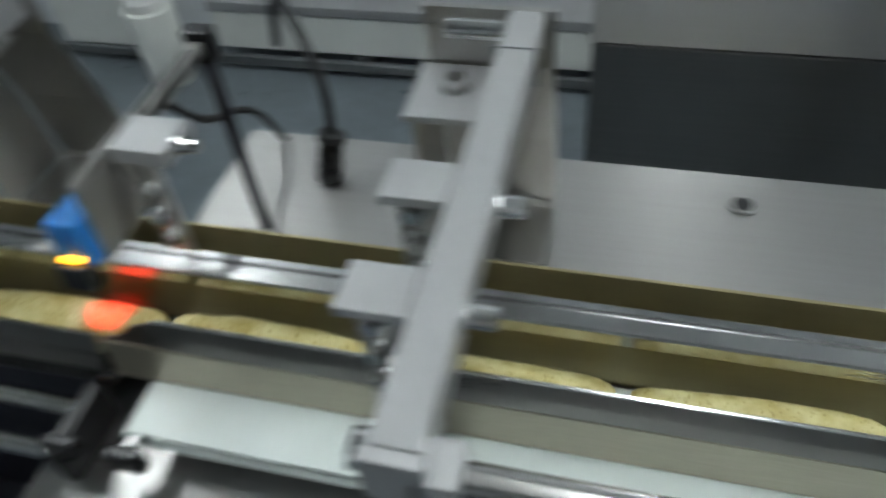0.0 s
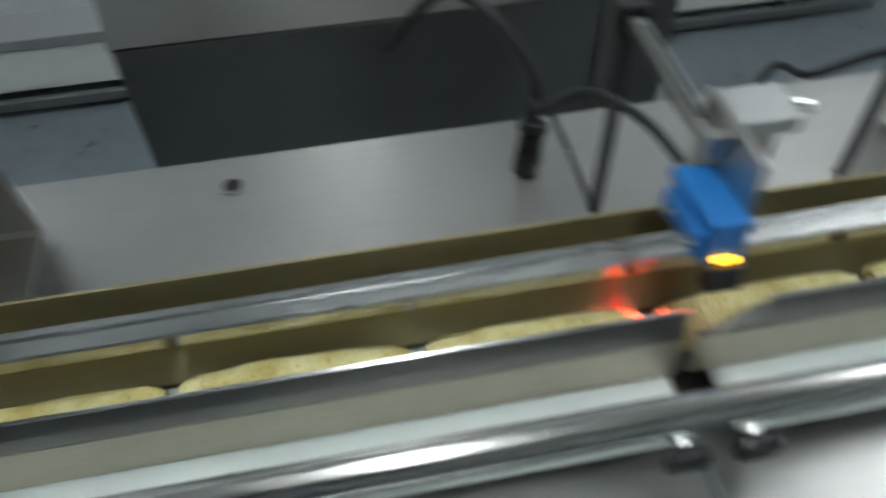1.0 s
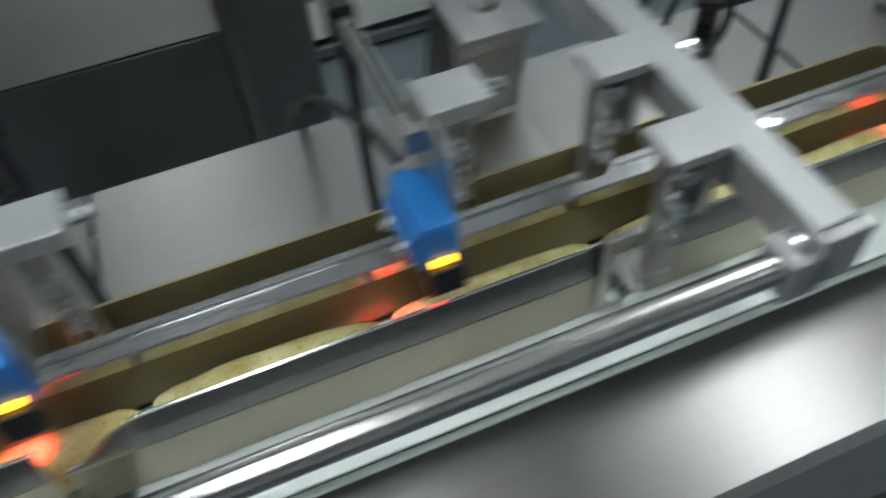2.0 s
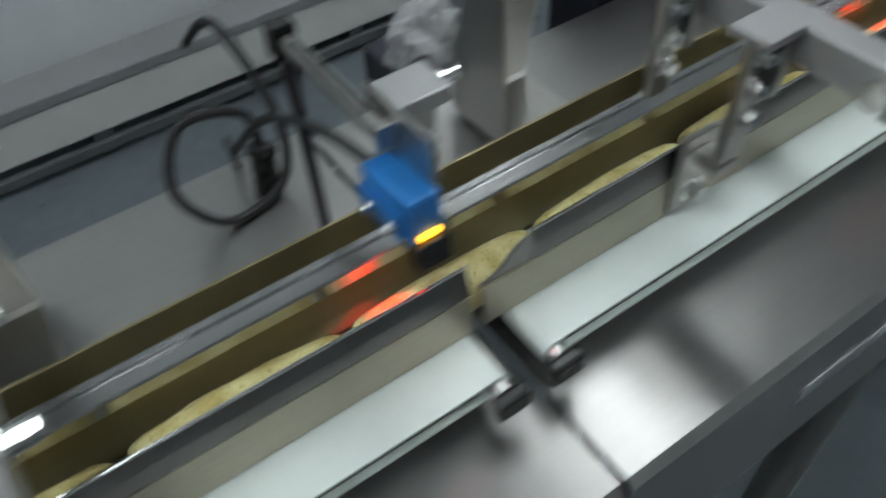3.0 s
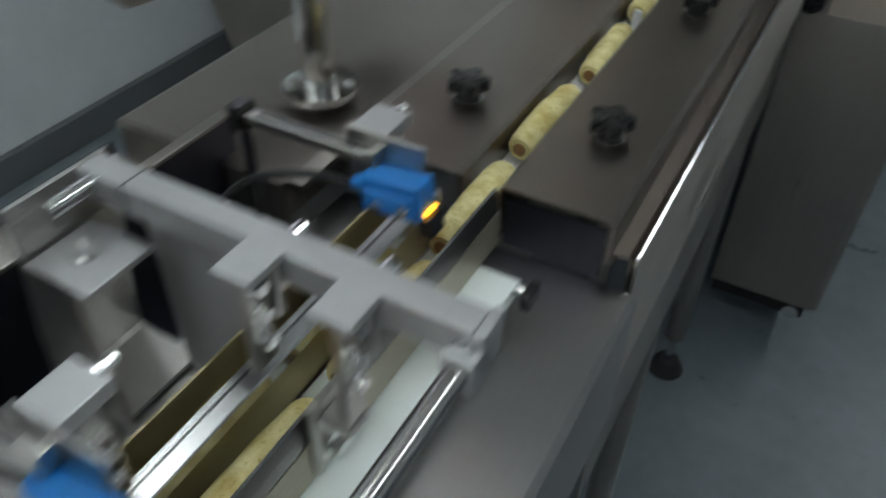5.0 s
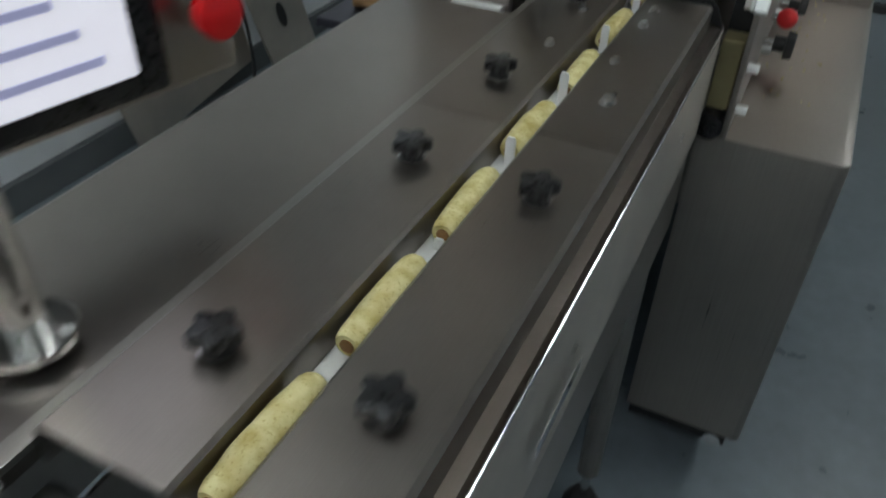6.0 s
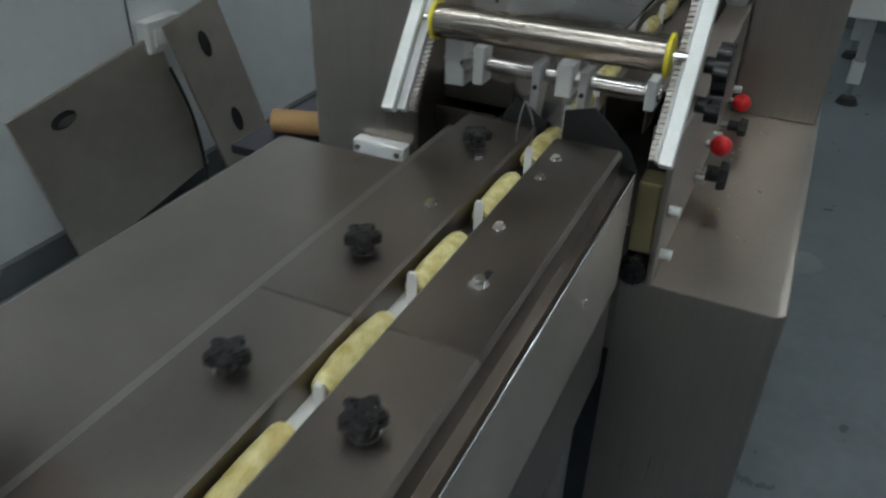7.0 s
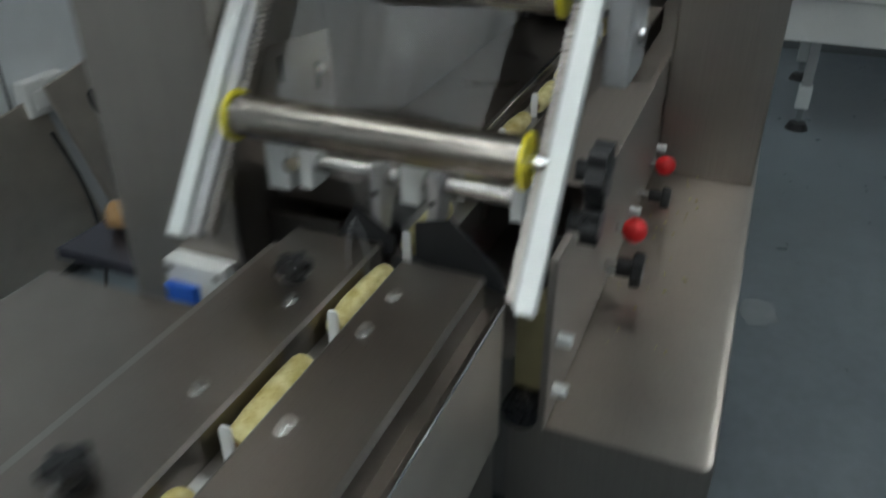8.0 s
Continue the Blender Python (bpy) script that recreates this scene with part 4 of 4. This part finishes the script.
    for x, z, half in path:
        rows.append([bm.verts.new((x + 0.004 * math.sin(5 * i / n), -0.006 + half * (2 * i / n - 1), z + 0.004 * math.sin(9 * i / n + z * 30))) for i in range(n + 1)])
    for a, b in zip(rows, rows[1:]):
        for i in range(n):
            bm.faces.new((a[i], a[i + 1], b[i + 1], b[i]))
    fin = B()
    edge = [(0.0, 0.006, 0.052), (0.0, -0.004, 0.030), (0.0, -0.005, 0.005), (0.0, 0.004, -0.030)]
    tube(fin, edge + [(0.0, 0.012, -0.028), (0.0, 0.014, 0.010), (0.0, 0.010, 0.040), (0.0, 0.006, 0.052)], 0.0007, 6)
    web_fold = fin
    web = single("film_web", bm, "film", "clear crinkled wrapping film running down to the lane", "film", smooth=True, m=pose(2.12, 0.02, ZC))
    part("fold", web_fold, "bag", web, "bright folded edge of the film", smooth=True)


def levers():
    for x, z in ((2.505, 0.803), (2.79, 0.775)):
        t = thing("red_ball_lever", x, -0.141, z, "red ball knob on a short steel lever", "lever", "red ball levers")
        part("ball", ball(B(), (0, -0.024, 0.0), 0.0165, 24), "red", t, "red plastic ball", smooth=True)
        part("stem", rod(B(), (0, 0.0, 0.0), (0, -0.010, 0.0), 0.006, 16), "bright", t, smooth=True)
        part("far_ball", ball(B(), (-0.02, 0.020, 0.003), 0.0125, 20), "red", t, smooth=True)
    for x, z, s in ((2.445, 0.782, 1.15), (2.69, 0.767, 0.85)):
        t = thing("hand_wheel", x, -0.141, z, "small black hand knob on a steel shaft", "hand knob", "black hand knobs")
        part("shaft", rod(B(), (0, 0, 0), (0, -0.022, 0), 0.006, 16), "bright", t, smooth=True)
        part("hub", rod(B(), (0, -0.016, 0), (0, -0.034, 0), 0.011 * s, 18), "black", t, smooth=True)
        part("grip", rod(B(), (0, -0.034, 0), (0, -0.048, 0), 0.021 * s, 8, 0.019 * s, 0.003), "black", t)


def small_fixtures():
    s = thing("power_socket", 2.164, 0.235, 0.815, "white socket box with a blue hinged cap on the cabinet", "socket")
    part("case", box(B(), -0.022, 0.0, -0.038, 0.038, 0.0, 0.050, 0.003), "white", s)
    part("cap", box(B(), -0.032, -0.0225, -0.006, 0.034, 0.004, 0.026, 0.003), "blue_socket", s, "blue hinged cap")
    for y in (-0.03, 0.03):
        part("screw", rod(B(), (-0.0225, y, 0.040), (-0.0245, y, 0.040), 0.004, 12), "sheet", s)
    ws = thing("wall_socket", 3.13, 1.62, 0.55, "white double wall socket box", "socket")
    part("case", box(B(), -0.075, 0.075, -0.05, -0.001, -0.04, 0.06, 0.006), "white", ws)
    part("switch", box(B(), -0.055, -0.01, -0.056, -0.0505, -0.02, 0.035, 0.003), "white", ws)
    part("switch", box(B(), 0.01, 0.055, -0.056, -0.0505, -0.02, 0.035, 0.003), "white", ws)
    # sheet-steel covers leaning on the wall
    a = thing("steel_panel", 2.915, 1.53, 0.0, "large worn steel cover panel leaning on the wall", "panel", "leaning panels")
    lean = pose(0, 0, 0, -8, -9, 0)
    part("sheet", box(B(), -0.30, 0.28, -0.012, 0.0, 0.056, 0.530, 0.004, lean), "panel_steel", a)
    oval = [(0.045 * math.cos(math.pi * i / 12), 0.022 * math.sin(math.pi * i / 12)) for i in range(24)]
    part("handle_hole", slab([(u - 0.145, v + 0.455) for u, v in oval], -0.0135, -0.0125, lean), "void", a, "oval hand hole")
    part("handle_rim", slab([(0.75 * u - 0.137, 0.55 * v + 0.448) for u, v in oval], -0.0142, -0.0137, lean), "bright", a, "bright rubbed rim")
    c = thing("steel_panel", 3.335, 1.44, 0.0, "narrow steel cover panel with oval hand holes leaning on another", "panel", "leaning panels")
    lean = pose(0, 0, 0, -10, -11, 0)
    part("sheet", box(B(), -0.125, 0.125, -0.012, 0.0, 0.026, 0.64, 0.002, lean), "panel_steel", c)
    for z in (0.20, 0.48):
        part("hand_hole", slab([(v, u + z + 0.042) for u, v in oval], -0.0135, -0.0125, lean), "void", c, "oval hand hole")
    cab = B()
    tube(cab, [(3.02, 1.47, 0.50), (3.05, 1.44, 0.34), (3.05, 1.42, 0.16), (3.0, 1.40, 0.008)], 0.006)
    single("hanging_cable", cab, "rubber", "black cable hanging in front of the leaning panel", "cable", smooth=True)
    wd = thing("cardboard_roll", 2.35, 0.565, 0.735, "short brown cardboard roll on a shelf beside the cabinet", "roll")
    part("roll", rod(B(), (0, 0, 0.021), (0.025, -0.085, 0.021), 0.021, 28), "wood", wd, smooth=True)
    part("core", rod(B(), (0.0253, -0.086, 0.021), (0.0257, -0.0875, 0.021), 0.013, 24), "white", wd)
    # far white table
    t = thing("white_table", 5.6, -0.95, 0.0, "long white table with grey legs on levelling feet", "table")
    part("table_top", box(B(), -0.45, 0.45, -0.9, 0.62, 0.40, 0.58, 0.008), "white", t)
    part("table_edge", box(B(), -0.47, 0.47, -0.92, 0.63, 0.581, 0.60, 0.004), "plinth", t)
    for x in (-0.38, 0.38):
        for y in (-0.8, 0.46):
            l = part("leg", box(B(), x - 0.02, x + 0.02, y - 0.02, y + 0.02, 0.12, 0.399), "dark_skirt" if y < 0 else "alu", t)
            part("sleeve", box(B(), x - 0.028, x + 0.028, y - 0.028, y + 0.028, 0.10, 0.20, 0.003), "alu_white", l)
            part("stem", rod(B(), (x, y, 0.03), (x, y, 0.10), 0.012, 14), "bright", l, smooth=True)
            part("pad", rod(B(), (x, y, 0.0), (x, y, 0.03), 0.05, 20, 0.035), "rubber", l, smooth=True)
    # scrap of film on the floor
    bm = B()
    bmesh.ops.create_icosphere(bm, subdivisions=3, radius=0.05)
    for v in bm.verts:
        v.co = v.co * (1 + 0.5 * noise.noise(v.co * 40))
        v.co.z = max(0.002, v.co.z * 0.5 + 0.012)
    single("film_scrap", bm, "film", "crumpled scrap of clear film on the floor", "scrap", m=pose(3.62, -0.41, 0))
    # crumbs on the bench
    rnd = random.Random(3)
    bm = B()
    for i in range(46):
        x, y, r = rnd.uniform(2.35, 2.95), rnd.uniform(-0.24, -0.155), rnd.uniform(0.0008, 0.0022)
        bmesh.ops.create_icosphere(bm, subdivisions=1, radius=r, matrix=Matrix.Translation((x, y, 0.727 + r * 0.8)))
    single("crumbs", bm, "pastry", "small pale crumbs scattered on the bench", "crumbs", kind="stuff")


# ---------------------------------------------------------------- product rolls and lugs
def roll_mesh(seed):
    rnd = random.Random(seed)
    bm = B()
    n, L, r = 22, 0.0475, 0.0122
    L = 0.0495
    prof = [(-L, 0.0001), (-L + 0.001, r * 0.45), (-L + 0.0006, r * 0.72), (-L + 0.003, r * 0.84), (-L + 0.008, r * 0.92)]
    for i in range(1, 8):
        prof.append((-L + 0.008 + (2 * L - 0.016) * i / 8, r * (1.0 + rnd.uniform(-0.03, 0.03)) * (1.05 - 0.17 * ((i - 4) / 4) ** 2)))
    prof += [(L - 0.008, r * 0.91), (L - 0.003, r * 0.76), (L - 0.0008, r * 0.6), (L, 0.0001)]
    bend = rnd.uniform(-0.0012, 0.0012)
    rings = []
    for x, q in prof:
        ring = []
        for k in range(n):
            a = 2 * math.pi * k / n
            w = 1 + 0.05 * noise.noise(Vector((x * 60, math.cos(a) * 1.5, math.sin(a) * 1.5 + seed)))
            ring.append(bm.verts.new((x, q * w * math.cos(a) + bend * (1 - (x / L) ** 2), q * w * math.sin(a))))
        rings.append(ring)
    for a, b in zip(rings, rings[1:]):
        for k in range(n):
            bm.faces.new((a[k], a[(k + 1) % n], b[(k + 1) % n], b[k]))
    bmesh.ops.remove_doubles(bm, verts=bm.verts, dist=0.00005)
    bmesh.ops.recalc_face_normals(bm, faces=bm.faces)
    return bm


V1, V2, PITCH = 0.25, 0.345, 0.416
R1, R2 = 0.80, 1.76


def along(s):
    """The place of a roll on the line at its own time s, where s = 0 is the place 0.640."""
    s1 = (R1 - 0.640) / V1
    s2 = s1 + (R2 - R1) / ((V1 + V2) / 2)
    if s <= s1:
        return 0.640 + V1 * s
    if s <= s2:
        u = s - s1
        return R1 + V1 * u + (V2 - V1) / (s2 - s1) * u * u / 2
    return R2 + V2 * (s - s2)


def lane_y(x):
    u = min(max((x - 1.18) / 0.14, 0), 1)
    return LANE * u


def lane_z(x):
    u = min(max((x - 1.20) / 0.12, 0), 1)
    return (ZB + 0.0125) * (1 - u) + (ZC - 0.028 + 0.0125) * u


def line_time(t):
    """The line runs evenly at first and a tenth faster from the sixth second on."""
    u = min(max(t - 4.5, 0.0), 1.5)
    return t + 0.1 * (u * u / 3 + max(t - 6.0, 0.0))


MOVING = []


def rolls_and_lugs():
    meshes = []
    for i in range(5):
        m = part("pastry_roll", roll_mesh(i), "pastry", None, smooth=True)
        meshes.append(m.data)
        bpy.data.objects.remove(m)
    cb = B()
    rod(cb, (-0.0500, 0, 0), (-0.0482, 0, 0), 0.0052, 14)
    core = part("filling", cb, "filling")
    cme = core.data
    bpy.data.objects.remove(core)
    lm = B()
    prism(lm, [(-0.0045, -0.030), (0.0045, -0.030), (0.0045, 0.012), (0.003, 0.0155), (-0.003, 0.0155), (-0.0045, 0.012)], -0.0014, 0.0014)
    lug0 = part("pusher_lug", lm, "white")
    lme = lug0.data
    bpy.data.objects.remove(lug0)
    for k in range(-8, 22):
        off = k * PITCH
        x0 = along(-3.0 - off)
        if x0 < -0.62 or x0 > 1.75:
            continue
        ob = tagged(new("pastry_roll", meshes[k % 5]), "golden baked pastry roll with a dark filled end", "pastry roll", "pastry rolls on the line")
        f = tagged(new("filling", cme), "brown filling at the open end")
        f.parent = ob
        MOVING.append((ob, off, 0))
        lg = tagged(new("pusher_lug", lme), "white plastic pusher lug on the lane chain", "pusher lug", "pusher lugs")
        MOVING.append((lg, off, 1))


def motions():
    for ob, off, lug in MOVING:
        rows = []
        for i in range(0, 33):
            t = i * 0.25
            x = along(line_time(t) - 3.0 - off)
            if lug:
                xl = max(x, 1.34) - 0.0525
                u = min(max((xl - 1.45) / 0.30, 0), 1)
                rows.append((t, pose(xl, LANE, ZC - 0.050 + 0.040 * u)))
            else:
                spin = 40 * off
                wob = 1.5 * math.sin(off * 9)
                rows.append((t, pose(x, lane_y(x) + 0.0015 * math.sin(off * 7), lane_z(x), spin % 70, 0, wob)))
        walk(ob, rows)



room()
wall_clutter()
ceiling_lights()
deck_tables()
belts()
guides()
bridges()
sensors()
plugs()
machine_boxes()
lug_infeed()
control_panel()
wrapper()
roller_stand()
levers()
small_fixtures()
rolls_and_lugs()
motions()
